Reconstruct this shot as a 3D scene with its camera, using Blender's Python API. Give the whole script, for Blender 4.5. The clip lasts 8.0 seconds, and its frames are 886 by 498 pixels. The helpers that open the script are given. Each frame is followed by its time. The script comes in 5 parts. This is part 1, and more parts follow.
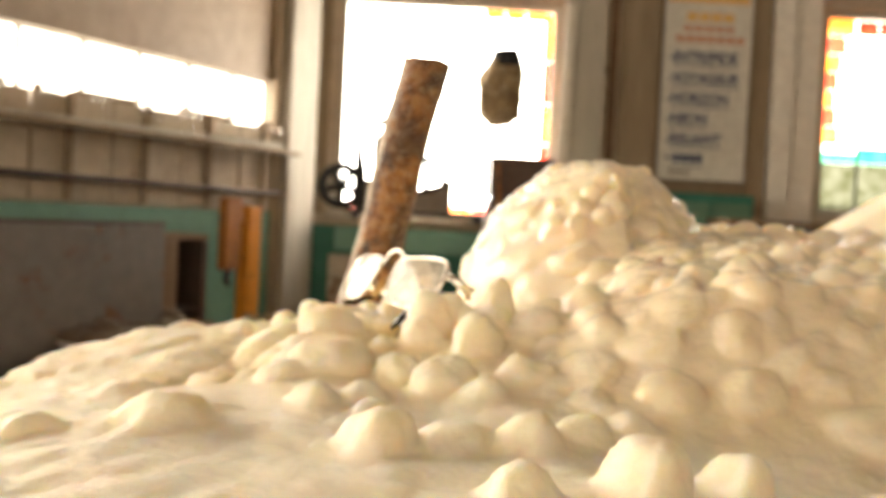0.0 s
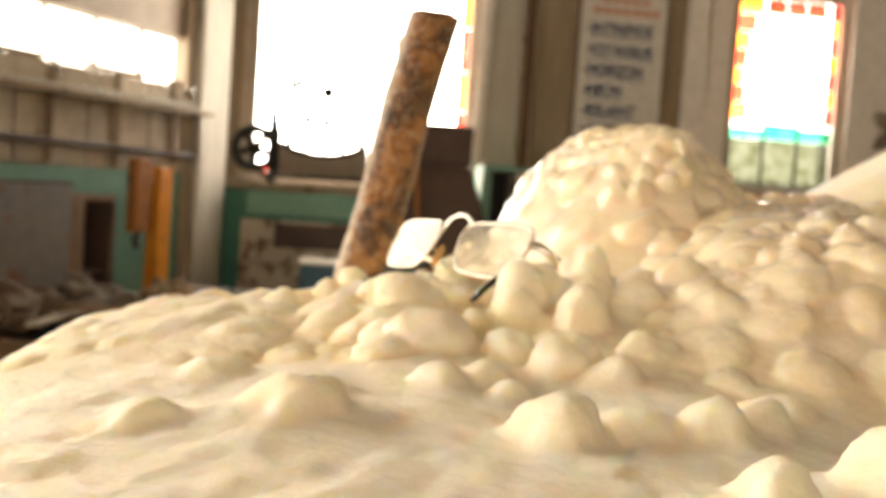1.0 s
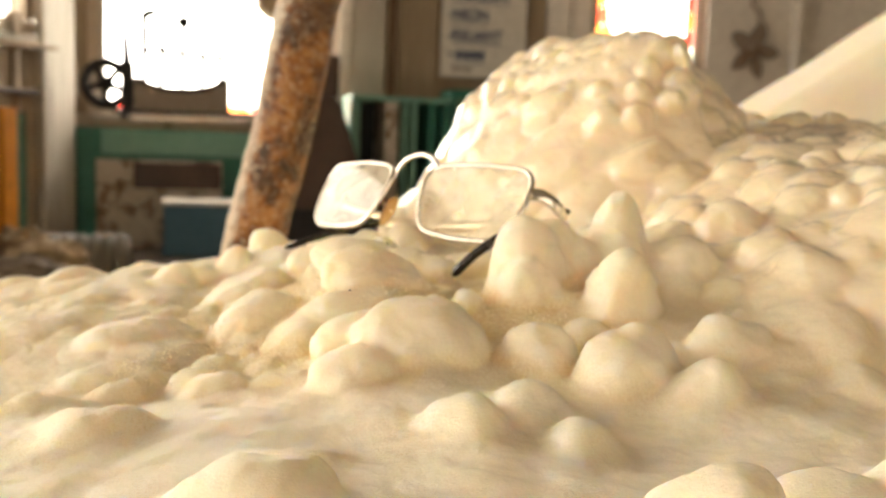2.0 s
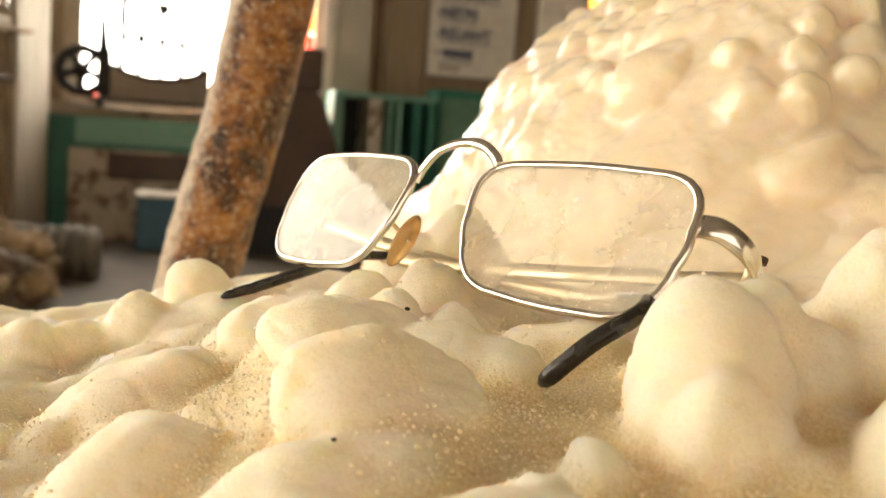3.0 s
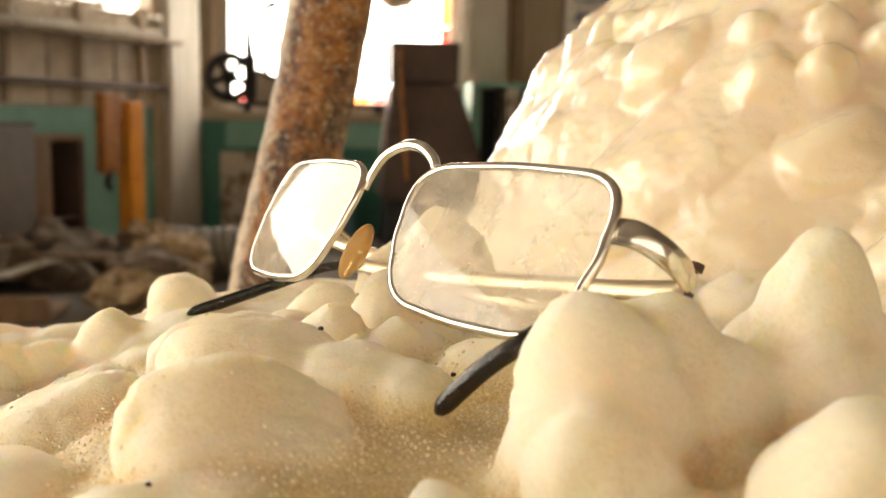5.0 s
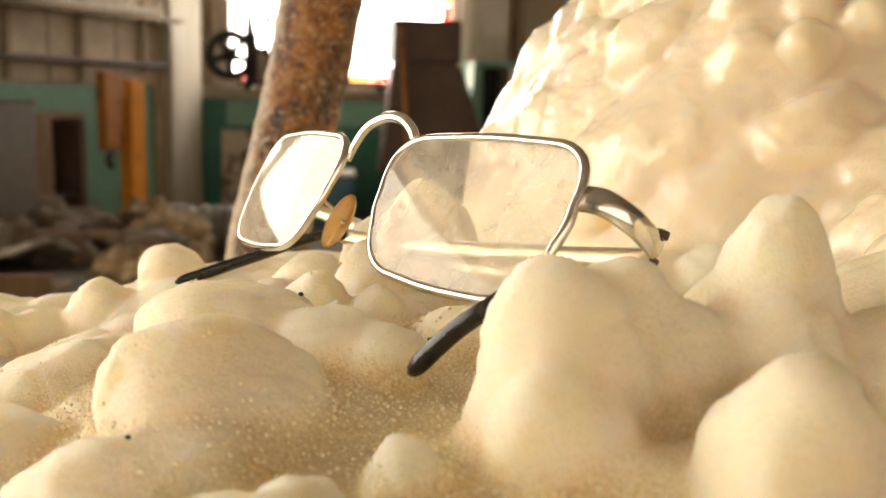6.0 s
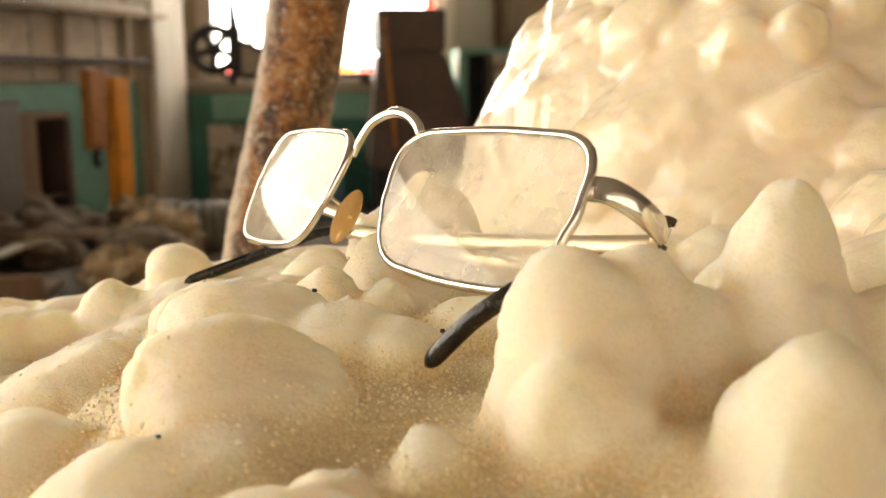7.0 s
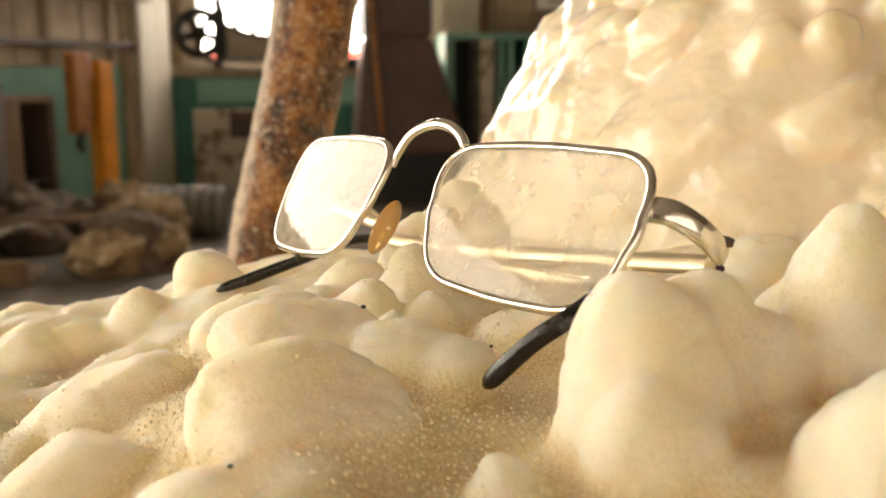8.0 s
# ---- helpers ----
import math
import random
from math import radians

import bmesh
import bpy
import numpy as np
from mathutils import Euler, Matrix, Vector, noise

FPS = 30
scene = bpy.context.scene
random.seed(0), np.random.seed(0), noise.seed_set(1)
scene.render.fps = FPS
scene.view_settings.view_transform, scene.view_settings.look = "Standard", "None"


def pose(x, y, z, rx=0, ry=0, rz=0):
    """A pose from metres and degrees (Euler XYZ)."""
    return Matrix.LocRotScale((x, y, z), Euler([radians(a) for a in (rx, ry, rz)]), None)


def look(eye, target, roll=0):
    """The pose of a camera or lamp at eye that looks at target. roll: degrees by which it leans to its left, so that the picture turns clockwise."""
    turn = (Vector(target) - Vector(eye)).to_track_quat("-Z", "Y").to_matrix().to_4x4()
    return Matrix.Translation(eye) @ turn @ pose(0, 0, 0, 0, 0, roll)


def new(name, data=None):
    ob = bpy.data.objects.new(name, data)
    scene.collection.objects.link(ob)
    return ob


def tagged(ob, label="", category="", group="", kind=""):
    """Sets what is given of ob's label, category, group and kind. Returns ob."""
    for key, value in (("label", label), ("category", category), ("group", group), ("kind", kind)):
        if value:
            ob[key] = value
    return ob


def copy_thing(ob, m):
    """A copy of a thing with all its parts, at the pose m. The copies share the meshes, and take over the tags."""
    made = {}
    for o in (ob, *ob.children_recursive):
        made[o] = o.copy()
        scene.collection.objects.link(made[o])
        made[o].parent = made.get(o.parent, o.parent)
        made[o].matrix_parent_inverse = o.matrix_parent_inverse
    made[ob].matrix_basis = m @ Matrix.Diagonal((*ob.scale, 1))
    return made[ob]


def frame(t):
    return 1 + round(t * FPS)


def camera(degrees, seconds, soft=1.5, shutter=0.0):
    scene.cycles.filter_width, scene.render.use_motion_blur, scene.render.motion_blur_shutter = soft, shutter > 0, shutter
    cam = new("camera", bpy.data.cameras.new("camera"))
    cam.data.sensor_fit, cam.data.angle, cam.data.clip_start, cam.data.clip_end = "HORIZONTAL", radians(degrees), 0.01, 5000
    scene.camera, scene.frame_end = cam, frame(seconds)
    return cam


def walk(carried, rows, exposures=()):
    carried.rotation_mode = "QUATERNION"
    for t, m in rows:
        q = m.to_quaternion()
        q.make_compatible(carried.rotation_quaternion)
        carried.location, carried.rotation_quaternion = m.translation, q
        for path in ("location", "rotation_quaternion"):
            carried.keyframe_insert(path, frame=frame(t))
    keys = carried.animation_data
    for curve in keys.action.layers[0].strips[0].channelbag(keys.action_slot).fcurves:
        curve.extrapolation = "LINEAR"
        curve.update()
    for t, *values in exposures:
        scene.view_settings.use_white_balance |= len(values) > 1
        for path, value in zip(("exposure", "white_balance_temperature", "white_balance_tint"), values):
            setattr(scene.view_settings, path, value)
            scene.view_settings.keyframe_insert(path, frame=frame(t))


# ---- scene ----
cam = camera(48.692, 8.0)
PATH = [
    (0, (-0.01850, 0.15386, 0.99333), (0.03342, 2.15207, 0.92662), 2.820),
    (0.5, (-0.06209, 0.15945, 0.99276), (0.01929, 2.15658, 0.92309), 3.378),
    (1, (-0.10382, 0.20316, 0.98574), (0.14601, 2.18370, 0.86305), 4.000),
    (1.5, (-0.12180, 0.25422, 0.98656), (0.27413, 2.20292, 0.77257), 2.553),
    (2.8, (-0.10425, 0.49242, 0.97619), (0.51262, 2.37769, 0.72079), 3.002),
    (3, (-0.09397, 0.51241, 0.97541), (0.46559, 2.41688, 0.73071), 4.168),
    (3.5, (-0.06438, 0.52769, 0.97958), (0.36457, 2.46770, 0.75079), 3.316),
    (4, (-0.05740, 0.52297, 0.98044), (0.23139, 2.48676, 0.73524), 2.263),
    (5.5, (-0.04630, 0.51559, 0.97901), (0.22076, 2.47488, 0.67922), 1.027),
    (6, (-0.04565, 0.51211, 0.97846), (0.21583, 2.46879, 0.65750), 1.253),
    (6.5, (-0.04503, 0.51259, 0.97818), (0.22011, 2.46659, 0.64414), 0.382),
    (7, (-0.04969, 0.50978, 0.97975), (0.23116, 2.45979, 0.63542), -0.430),
    (7.5, (-0.05720, 0.50908, 0.98058), (0.22293, 2.45537, 0.61523), -1.027),
    (8, (-0.06133, 0.51380, 0.98533), (0.25005, 2.45353, 0.61050), -0.130),
]
walk(cam, [(t, look(eye, target, roll)) for t, eye, target, roll in PATH], exposures=[(0, 0.69), (1.5, 0.56), (3, 0.46), (5.5, 0.42), (8, 0.38)])

# small, fixed aperture of the film camera
cam.data.dof.use_dof = True
cam.data.dof.focus_distance = 0.19
cam.data.dof.aperture_fstop = 24.0

# ---------------------------------------------------------------- world and light
WARM = (1.0, 0.765, 0.535)
wd = bpy.data.worlds.new("world")
scene.world = wd
wd.use_nodes = True
wn = wd.node_tree.nodes
sky = wn.new("ShaderNodeTexSky")
sky.sky_type = "NISHITA"
sky.sun_disc = False
sky.sun_elevation = radians(28)
sky.sun_rotation = radians(300)
wn["Background"].inputs["Strength"].default_value = 0.1
wd.node_tree.links.new(sky.outputs[0], wn["Background"].inputs["Color"])


def window_lamp(name, m, w, h, power, colour):
    la = bpy.data.lights.new(name, "AREA")
    la.shape, la.size, la.size_y, la.energy, la.color = "RECTANGLE", w, h, power, colour
    ob = new(name, la)
    ob.matrix_world = m
    return ob


# ---------------------------------------------------------------- materials
def mat(name):
    m = bpy.data.materials.new(name)
    m.use_nodes = True
    nt = m.node_tree
    return m, nt, nt.nodes["Principled BSDF"]


def link(nt, a, b):
    nt.links.new(a, b)


def coords(nt, scale=(1, 1, 1), space="Object"):
    tc = nt.nodes.new("ShaderNodeTexCoord")
    mp = nt.nodes.new("ShaderNodeMapping")
    mp.inputs["Scale"].default_value = scale
    link(nt, tc.outputs[space], mp.inputs[0])
    return mp.outputs[0]


def noise_tex(nt, vec, scale, detail=4, rough=0.55):
    n = nt.nodes.new("ShaderNodeTexNoise")
    n.inputs["Scale"].default_value, n.inputs["Detail"].default_value, n.inputs["Roughness"].default_value = scale, detail, rough
    link(nt, vec, n.inputs["Vector"])
    return n.outputs["Fac"]


def ramp(nt, fac, stops):
    r = nt.nodes.new("ShaderNodeValToRGB")
    els = r.color_ramp.elements
    while len(els) < len(stops):
        els.new(0.5)
    for e, (p, c) in zip(els, stops):
        e.position, e.color = p, (*c, 1)
    link(nt, fac, r.inputs[0])
    return r.outputs[0]


def mixc(nt, fac, a, b, mode="MIX"):
    m = nt.nodes.new("ShaderNodeMix")
    m.data_type, m.blend_type = "RGBA", mode
    for k, v in ((0, fac), (6, a), (7, b)):
        if isinstance(v, (int, float)):
            m.inputs[k].default_value = v
        elif isinstance(v, tuple):
            m.inputs[k].default_value = (*v, 1)
        else:
            link(nt, v, m.inputs[k])
    return m.outputs[2]


def bump(nt, p, fac, strength, dist, prev=None):
    b = nt.nodes.new("ShaderNodeBump")
    b.inputs["Strength"].default_value, b.inputs["Distance"].default_value = strength, dist
    link(nt, fac, b.inputs["Height"])
    if prev:
        link(nt, prev, b.inputs["Normal"])
    link(nt, b.outputs[0], p.inputs["Normal"])
    return b.outputs[0]


def painted(name, a, b, scale=3.0, rough=0.7, wear=None, wear_at=0.62, relief=0.3, dist=0.002, stretch=(1, 1, 1), metal=0.0):
    """A worn surface: two tones at two scales, patches of wear, fine relief."""
    m, nt, p = mat(name)
    v = coords(nt, stretch)
    n1 = noise_tex(nt, v, scale, 6)
    n2 = noise_tex(nt, v, scale * 9, 5, 0.65)
    c = ramp(nt, n1, [(0.3, a), (0.7, b)])
    c = mixc(nt, 0.35, c, ramp(nt, n2, [(0.3, tuple(k * 0.7 for k in a)), (0.7, tuple(min(1, k * 1.2) for k in b))]))
    if wear:
        n3 = noise_tex(nt, v, scale * 2.3, 8, 0.7)
        c = mixc(nt, ramp(nt, n3, [(wear_at, (0, 0, 0)), (wear_at + 0.05, (1, 1, 1))]), c, wear)
    link(nt, c, p.inputs["Base Color"])
    p.inputs["Roughness"].default_value, p.inputs["Metallic"].default_value = rough, metal
    bump(nt, p, n2, relief, dist)
    return m


# cured foam: powdery cream crust with fine grains, glossier and more yellow in the hollows between lumps
FOAM, nt, p = mat("foam")
v = coords(nt)
big = noise_tex(nt, v, 14, 5)
mid = noise_tex(nt, v, 160, 5, 0.6)
fine = noise_tex(nt, v, 1500, 3, 0.7)
dust = noise_tex(nt, v, 45, 6, 0.65)
c = ramp(nt, big, [(0.3, (0.90, 0.805, 0.63)), (0.7, (0.935, 0.86, 0.70))])
speck = ramp(nt, fine, [(0.36, (0.80, 0.68, 0.45)), (0.50, (1, 1, 1))])
c = mixc(nt, ramp(nt, dust, [(0.50, (0.04, 0.04, 0.04)), (0.72, (0.55, 0.55, 0.55))]), c, mixc(nt, 1.0, c, speck, "MULTIPLY"))
at = nt.nodes.new("ShaderNodeAttribute")
at.attribute_name = "crust"
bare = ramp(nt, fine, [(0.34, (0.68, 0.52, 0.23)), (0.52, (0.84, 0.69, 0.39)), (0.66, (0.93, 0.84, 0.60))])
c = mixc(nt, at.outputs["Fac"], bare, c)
sh = nt.nodes.new("ShaderNodeAttribute")
sh.attribute_name = "gloss"
# the wetter foam has a yellower, more horn-like body, darkened for its eastern shade
c = mixc(nt, sh.outputs["Fac"], c, mixc(nt, 1.0, c, (0.915, 0.872, 0.80), "MULTIPLY"))
link(nt, c, p.inputs["Base Color"])
rr = nt.nodes.new("ShaderNodeMapRange")
rr.inputs["To Min"].default_value, rr.inputs["To Max"].default_value = 0.62, 0.32
link(nt, sh.outputs["Fac"], rr.inputs["Value"])
link(nt, rr.outputs[0], p.inputs["Roughness"])
p.inputs["Subsurface Weight"].default_value = 0.9
p.inputs["Subsurface Radius"].default_value = (1.0, 0.8, 0.5)
p.inputs["Subsurface Scale"].default_value = 0.014
b1 = bump(nt, p, mid, 0.22, 0.0012)
powder = noise_tex(nt, v, 620, 4, 0.7)
b2 = bump(nt, p, powder, 0.35, 0.0006, b1)
bump(nt, p, fine, 0.5, 0.0004, b2)
# the grain stands out in the bare hollows and fades on the skin
fade = nt.nodes.new("ShaderNodeMapRange")
fade.inputs["From Min"].default_value, fade.inputs["From Max"].default_value = 0.25, 1.3
fade.inputs["To Min"].default_value, fade.inputs["To Max"].default_value = 1.0, 0.12
link(nt, at.outputs["Fac"], fade.inputs["Value"])
link(nt, fade.outputs[0], p.inputs["Normal"].links[0].from_node.inputs["Strength"])
p.inputs["Coat Weight"].default_value, p.inputs["Coat Roughness"].default_value = 0.0, 0.09
cw = nt.nodes.new("ShaderNodeMath")
cw.operation = "MULTIPLY"
cw.inputs[1].default_value = 0.65
link(nt, sh.outputs["Fac"], cw.inputs[0])
link(nt, cw.outputs[0], p.inputs["Coat Weight"])

# loose grains: plain matt foam dust
GRAIN, nt, p = mat("foam_grain")
link(nt, ramp(nt, noise_tex(nt, coords(nt), 900, 3), [(0.3, (0.82, 0.68, 0.42)), (0.7, (0.94, 0.86, 0.66))]), p.inputs["Base Color"])
p.inputs["Roughness"].default_value = 0.6

METAL, nt, p = mat("polished_steel")
v = coords(nt)
link(nt, ramp(nt, noise_tex(nt, v, 300, 4), [(0.3, (0.72, 0.68, 0.60)), (0.7, (0.86, 0.83, 0.76))]), p.inputs["Base Color"])
p.inputs["Metallic"].default_value, p.inputs["Roughness"].default_value = 1.0, 0.16
bump(nt, p, noise_tex(nt, v, 900, 3), 0.06, 0.0002)

GOLD, nt, p = mat("worn_gold_plate")
p.inputs["Base Color"].default_value = (0.80, 0.70, 0.50, 1)
p.inputs["Metallic"].default_value, p.inputs["Roughness"].default_value = 1.0, 0.28
bump(nt, p, noise_tex(nt, coords(nt), 700, 3), 0.1, 0.0002)

BLACK, nt, p = mat("black_acetate")
v = coords(nt)
link(nt, ramp(nt, noise_tex(nt, v, 350, 5), [(0.35, (0.006, 0.006, 0.005)), (0.75, (0.035, 0.028, 0.02))]), p.inputs["Base Color"])
p.inputs["Roughness"].default_value = 0.24
bump(nt, p, noise_tex(nt, v, 500, 4), 0.15, 0.0003)

AMBER, nt, p = mat("amber_silicone")
link(nt, ramp(nt, noise_tex(nt, coords(nt), 200, 4), [(0.3, (0.72, 0.42, 0.13)), (0.7, (0.86, 0.60, 0.25))]), p.inputs["Base Color"])
p.inputs["Transmission Weight"].default_value, p.inputs["Roughness"].default_value, p.inputs["IOR"].default_value = 0.55, 0.25, 1.4

# spectacle glass with a dusty film
GLASS, nt, p = mat("dusty_lens_glass")
p.inputs["Base Color"].default_value = (1, 0.985, 0.95, 1)
p.inputs["Transmission Weight"].default_value, p.inputs["Roughness"].default_value, p.inputs["IOR"].default_value = 1.0, 0.02, 1.5
film_c = nt.nodes.new("ShaderNodeBsdfDiffuse")
film_c.inputs["Color"].default_value = (0.85, 0.80, 0.68, 1)
v = coords(nt)
d1 = ramp(nt, noise_tex(nt, v, 55, 5, 0.6), [(0.40, (0.20, 0.20, 0.20)), (0.75, (0.44, 0.44, 0.44))])
d2 = ramp(nt, noise_tex(nt, v, 2600, 2, 0.5), [(0.66, (0, 0, 0)), (0.72, (0.4, 0.4, 0.4))])
dm = mixc(nt, 1.0, d1, d2, "ADD")
ms = nt.nodes.new("ShaderNodeMixShader")
link(nt, dm, ms.inputs[0])
link(nt, p.outputs[0], ms.inputs[1])
back_c = nt.nodes.new("ShaderNodeBsdfTranslucent")
back_c.inputs["Color"].default_value = (0.95, 0.90, 0.78, 1)
both = nt.nodes.new("ShaderNodeMixShader")
both.inputs[0].default_value = 0.6
link(nt, film_c.outputs[0], both.inputs[1])
link(nt, back_c.outputs[0], both.inputs[2])
link(nt, both.outputs[0], ms.inputs[2])
link(nt, ms.outputs[0], nt.nodes["Material Output"].inputs["Surface"])

# rusted pipe with lime crust
RUST, nt, p = mat("rusted_pipe")
v = coords(nt)
n1 = noise_tex(nt, v, 75, 8, 0.7)
n2 = noise_tex(nt, v, 420, 6, 0.75)
n3 = noise_tex(nt, v, 30, 6, 0.65)
n4 = noise_tex(nt, v, 130, 6, 0.7)
c = ramp(nt, n1, [(0.34, (0.014, 0.006, 0.002)), (0.44, (0.09, 0.030, 0.007)), (0.53, (0.24, 0.088, 0.016)), (0.66, (0.42, 0.20, 0.05))])
c = mixc(nt, ramp(nt, n3, [(0.47, (0, 0, 0)), (0.60, (0.8, 0.8, 0.8))]), c, (0.04, 0.017, 0.008))
c = mixc(nt, ramp(nt, n4, [(0.57, (0, 0, 0)), (0.64, (0.8, 0.8, 0.8))]), c, (0.42, 0.28, 0.13))
c = mixc(nt, ramp(nt, n2, [(0.57, (0, 0, 0)), (0.62, (0.9, 0.9, 0.9))]), c, (0.62, 0.52, 0.36))
# a streak of lime down the western side
dp = nt.nodes.new("ShaderNodeVectorMath")
dp.operation = "DOT_PRODUCT"
dp.inputs[1].default_value = (-1.0, 0.0, 0.2102)
link(nt, v, dp.inputs[0])
wv = nt.nodes.new("ShaderNodeMath")
wv.operation = "MULTIPLY_ADD"
wv.inputs[1].default_value = 0.018
link(nt, n4, wv.inputs[0])
link(nt, dp.outputs["Value"], wv.inputs[2])
lime = nt.nodes.new("ShaderNodeMapRange")
lime.inputs["From Min"].default_value, lime.inputs["From Max"].default_value = 0.2460, 0.2515
lime.inputs["To Max"].default_value = 0.85
link(nt, wv.outputs[0], lime.inputs["Value"])
c = mixc(nt, lime.outputs[0], c, mixc(nt, n2, (0.52, 0.40, 0.25), (0.80, 0.72, 0.58)))
link(nt, c, p.inputs["Base Color"])
link(nt, ramp(nt, n2, [(0.35, (0.12, 0.12, 0.12)), (0.6, (0.6, 0.6, 0.6))]), p.inputs["Roughness"])
b1 = bump(nt, p, n1, 0.7, 0.003)
bump(nt, p, n2, 0.8, 0.0012, b1)

PLASTER = painted("stained_plaster", (0.42, 0.33, 0.23), (0.55, 0.45, 0.325), 1.3, 0.85, (0.26, 0.20, 0.13), 0.62)
UPPER = painted("beige_sheeting", (0.38, 0.28, 0.185), (0.46, 0.35, 0.24), 0.8, 0.6)
WHITE = painted("chalky_white_paint", (0.76, 0.69, 0.59), (0.85, 0.79, 0.69), 1.6, 0.7, (0.50, 0.43, 0.34), 0.68)
GREEN = painted("faded_green_paint", (0.09, 0.20, 0.13), (0.14, 0.27, 0.18), 1.5, 0.6, (0.22, 0.22, 0.15), 0.63)
TEAL = painted("dark_teal_paint", (0.02, 0.13, 0.09), (0.04, 0.20, 0.14), 1.8, 0.55, (0.14, 0.13, 0.09), 0.68)
MINT = painted("pale_teal_paint", (0.16, 0.34, 0.25), (0.22, 0.42, 0.32), 2.4, 0.55, (0.25, 0.24, 0.18), 0.68)
OLD_WOOD = painted("weathered_boards", (0.20, 0.14, 0.08), (0.35, 0.26, 0.165), 2.6, 0.85, (0.12, 0.085, 0.05), 0.63, 0.5, 0.004, (1, 1, 0.12))
PALE_WOOD = painted("pale_boards", (0.42, 0.37, 0.29), (0.52, 0.47, 0.38), 2.2, 0.8, (0.30, 0.24, 0.16), 0.63, 0.4, 0.003, (1, 1, 0.15))
BROWN = painted("brown_rusted_sheet", (0.045, 0.026, 0.016), (0.10, 0.06, 0.038), 3.2, 0.6, (0.17, 0.11, 0.06), 0.64)
PANEL = painted("grey_brown_panel", (0.23, 0.18, 0.135), (0.33, 0.265, 0.20), 1.4, 0.6, (0.19, 0.095, 0.035), 0.58)
SHEET = painted("dull_grey_sheet", (0.12, 0.10, 0.085), (0.19, 0.16, 0.135), 1.1, 0.55, (0.16, 0.08, 0.03), 0.58)
TAN_WOOD = painted("tan_timber", (0.14, 0.08, 0.04), (0.25, 0.155, 0.08), 3.0, 0.75, (0.10, 0.055, 0.025), 0.62, 0.4, 0.003, (1, 1, 0.2))
# near-black for dark parts, and for shade in recesses and below the counter
DARK = painted("dark_parts_and_shade", (0.012, 0.011, 0.010), (0.03, 0.026, 0.022), 3.0, 0.7)
ORANGE = painted("orange_machine_paint", (0.62, 0.22, 0.015), (0.78, 0.31, 0.03), 3.0, 0.5, (0.16, 0.07, 0.02), 0.62)
RUST_OR = painted("rusted_orange_paint", (0.30, 0.10, 0.015), (0.45, 0.17, 0.03), 5.0, 0.65, (0.10, 0.05, 0.02), 0.55)
SIGN = painted("cream_sign_board", (0.62, 0.57, 0.48), (0.70, 0.66, 0.57), 2.0, 0.7, (0.52, 0.45, 0.35), 0.68)
INK = painted("faded_navy_ink", (0.025, 0.035, 0.09), (0.05, 0.065, 0.13), 6.0, 0.8)
INK_RED = painted("faded_red_ink", (0.55, 0.24, 0.14), (0.62, 0.31, 0.18), 6.0, 0.8)
INK_OR = painted("faded_orange_ink", (0.72, 0.42, 0.12), (0.76, 0.50, 0.20), 6.0, 0.8)
BLUE = painted("blue_box_paint", (0.05, 0.13, 0.20), (0.08, 0.18, 0.26), 4.0, 0.6, (0.16, 0.15, 0.12), 0.66)
FLOOR = painted("dirty_concrete", (0.07, 0.055, 0.04), (0.13, 0.105, 0.075), 1.2, 0.85, (0.05, 0.035, 0.02), 0.6, 0.5, 0.01)
CEIL = painted("sooty_ceiling_boards", (0.20, 0.17, 0.13), (0.27, 0.23, 0.18), 1.0, 0.9)
JUNK = painted("dusty_debris", (0.07, 0.05, 0.03), (0.22, 0.165, 0.11), 7.0, 0.85, (0.30, 0.24, 0.15), 0.63, 0.6, 0.006)
HOSE = painted("dusty_grey_hose", (0.13, 0.12, 0.09), (0.20, 0.18, 0.14), 7.0, 0.7)
CRUST = painted("corroded_block", (0.10, 0.05, 0.02), (0.58, 0.42, 0.22), 11.0, 0.85, (0.70, 0.60, 0.42), 0.56, 0.8, 0.012)
PEEL = painted("peeling_whitewash", (0.50, 0.43, 0.33), (0.58, 0.51, 0.41), 3.5, 0.8, (0.17, 0.12, 0.075), 0.52)


def tinted(name, col, rough=0.25):
    m, nt, p = mat(name)
    v = coords(nt)
    c = mixc(nt, ramp(nt, noise_tex(nt, v, 8, 4), [(0.35, (0, 0, 0)), (0.7, (1, 1, 1))]), col, tuple(min(1, k * 1.4 + 0.03) for k in col))
    link(nt, c, p.inputs["Base Color"])
    p.inputs["Transmission Weight"].default_value, p.inputs["Roughness"].default_value, p.inputs["IOR"].default_value = 1.0, rough, 1.1
    return m


RED_GLASS = tinted("red_stained_glass", (0.42, 0.018, 0.004))
ORANGE_GLASS = tinted("orange_stained_glass", (0.62, 0.13, 0.008))
GREEN_GLASS = tinted("green_stained_glass", (0.004, 0.11, 0.055))
MOSS_GLASS = tinted("grimy_olive_glass", (0.016, 0.017, 0.006), 0.5)
CLEAR = tinted("clear_window_glass", (0.97, 0.97, 0.95), 0.0)


def glow(name, col, strength):
    m = bpy.data.materials.new(name)
    m.use_nodes = True
    nt = m.node_tree
    nt.nodes.remove(nt.nodes["Principled BSDF"])
    e = nt.nodes.new("ShaderNodeEmission")
    e.inputs["Color"].default_value, e.inputs["Strength"].default_value = (*col, 1), strength
    link(nt, e.outputs[0], nt.nodes["Material Output"].inputs["Surface"])
    return m


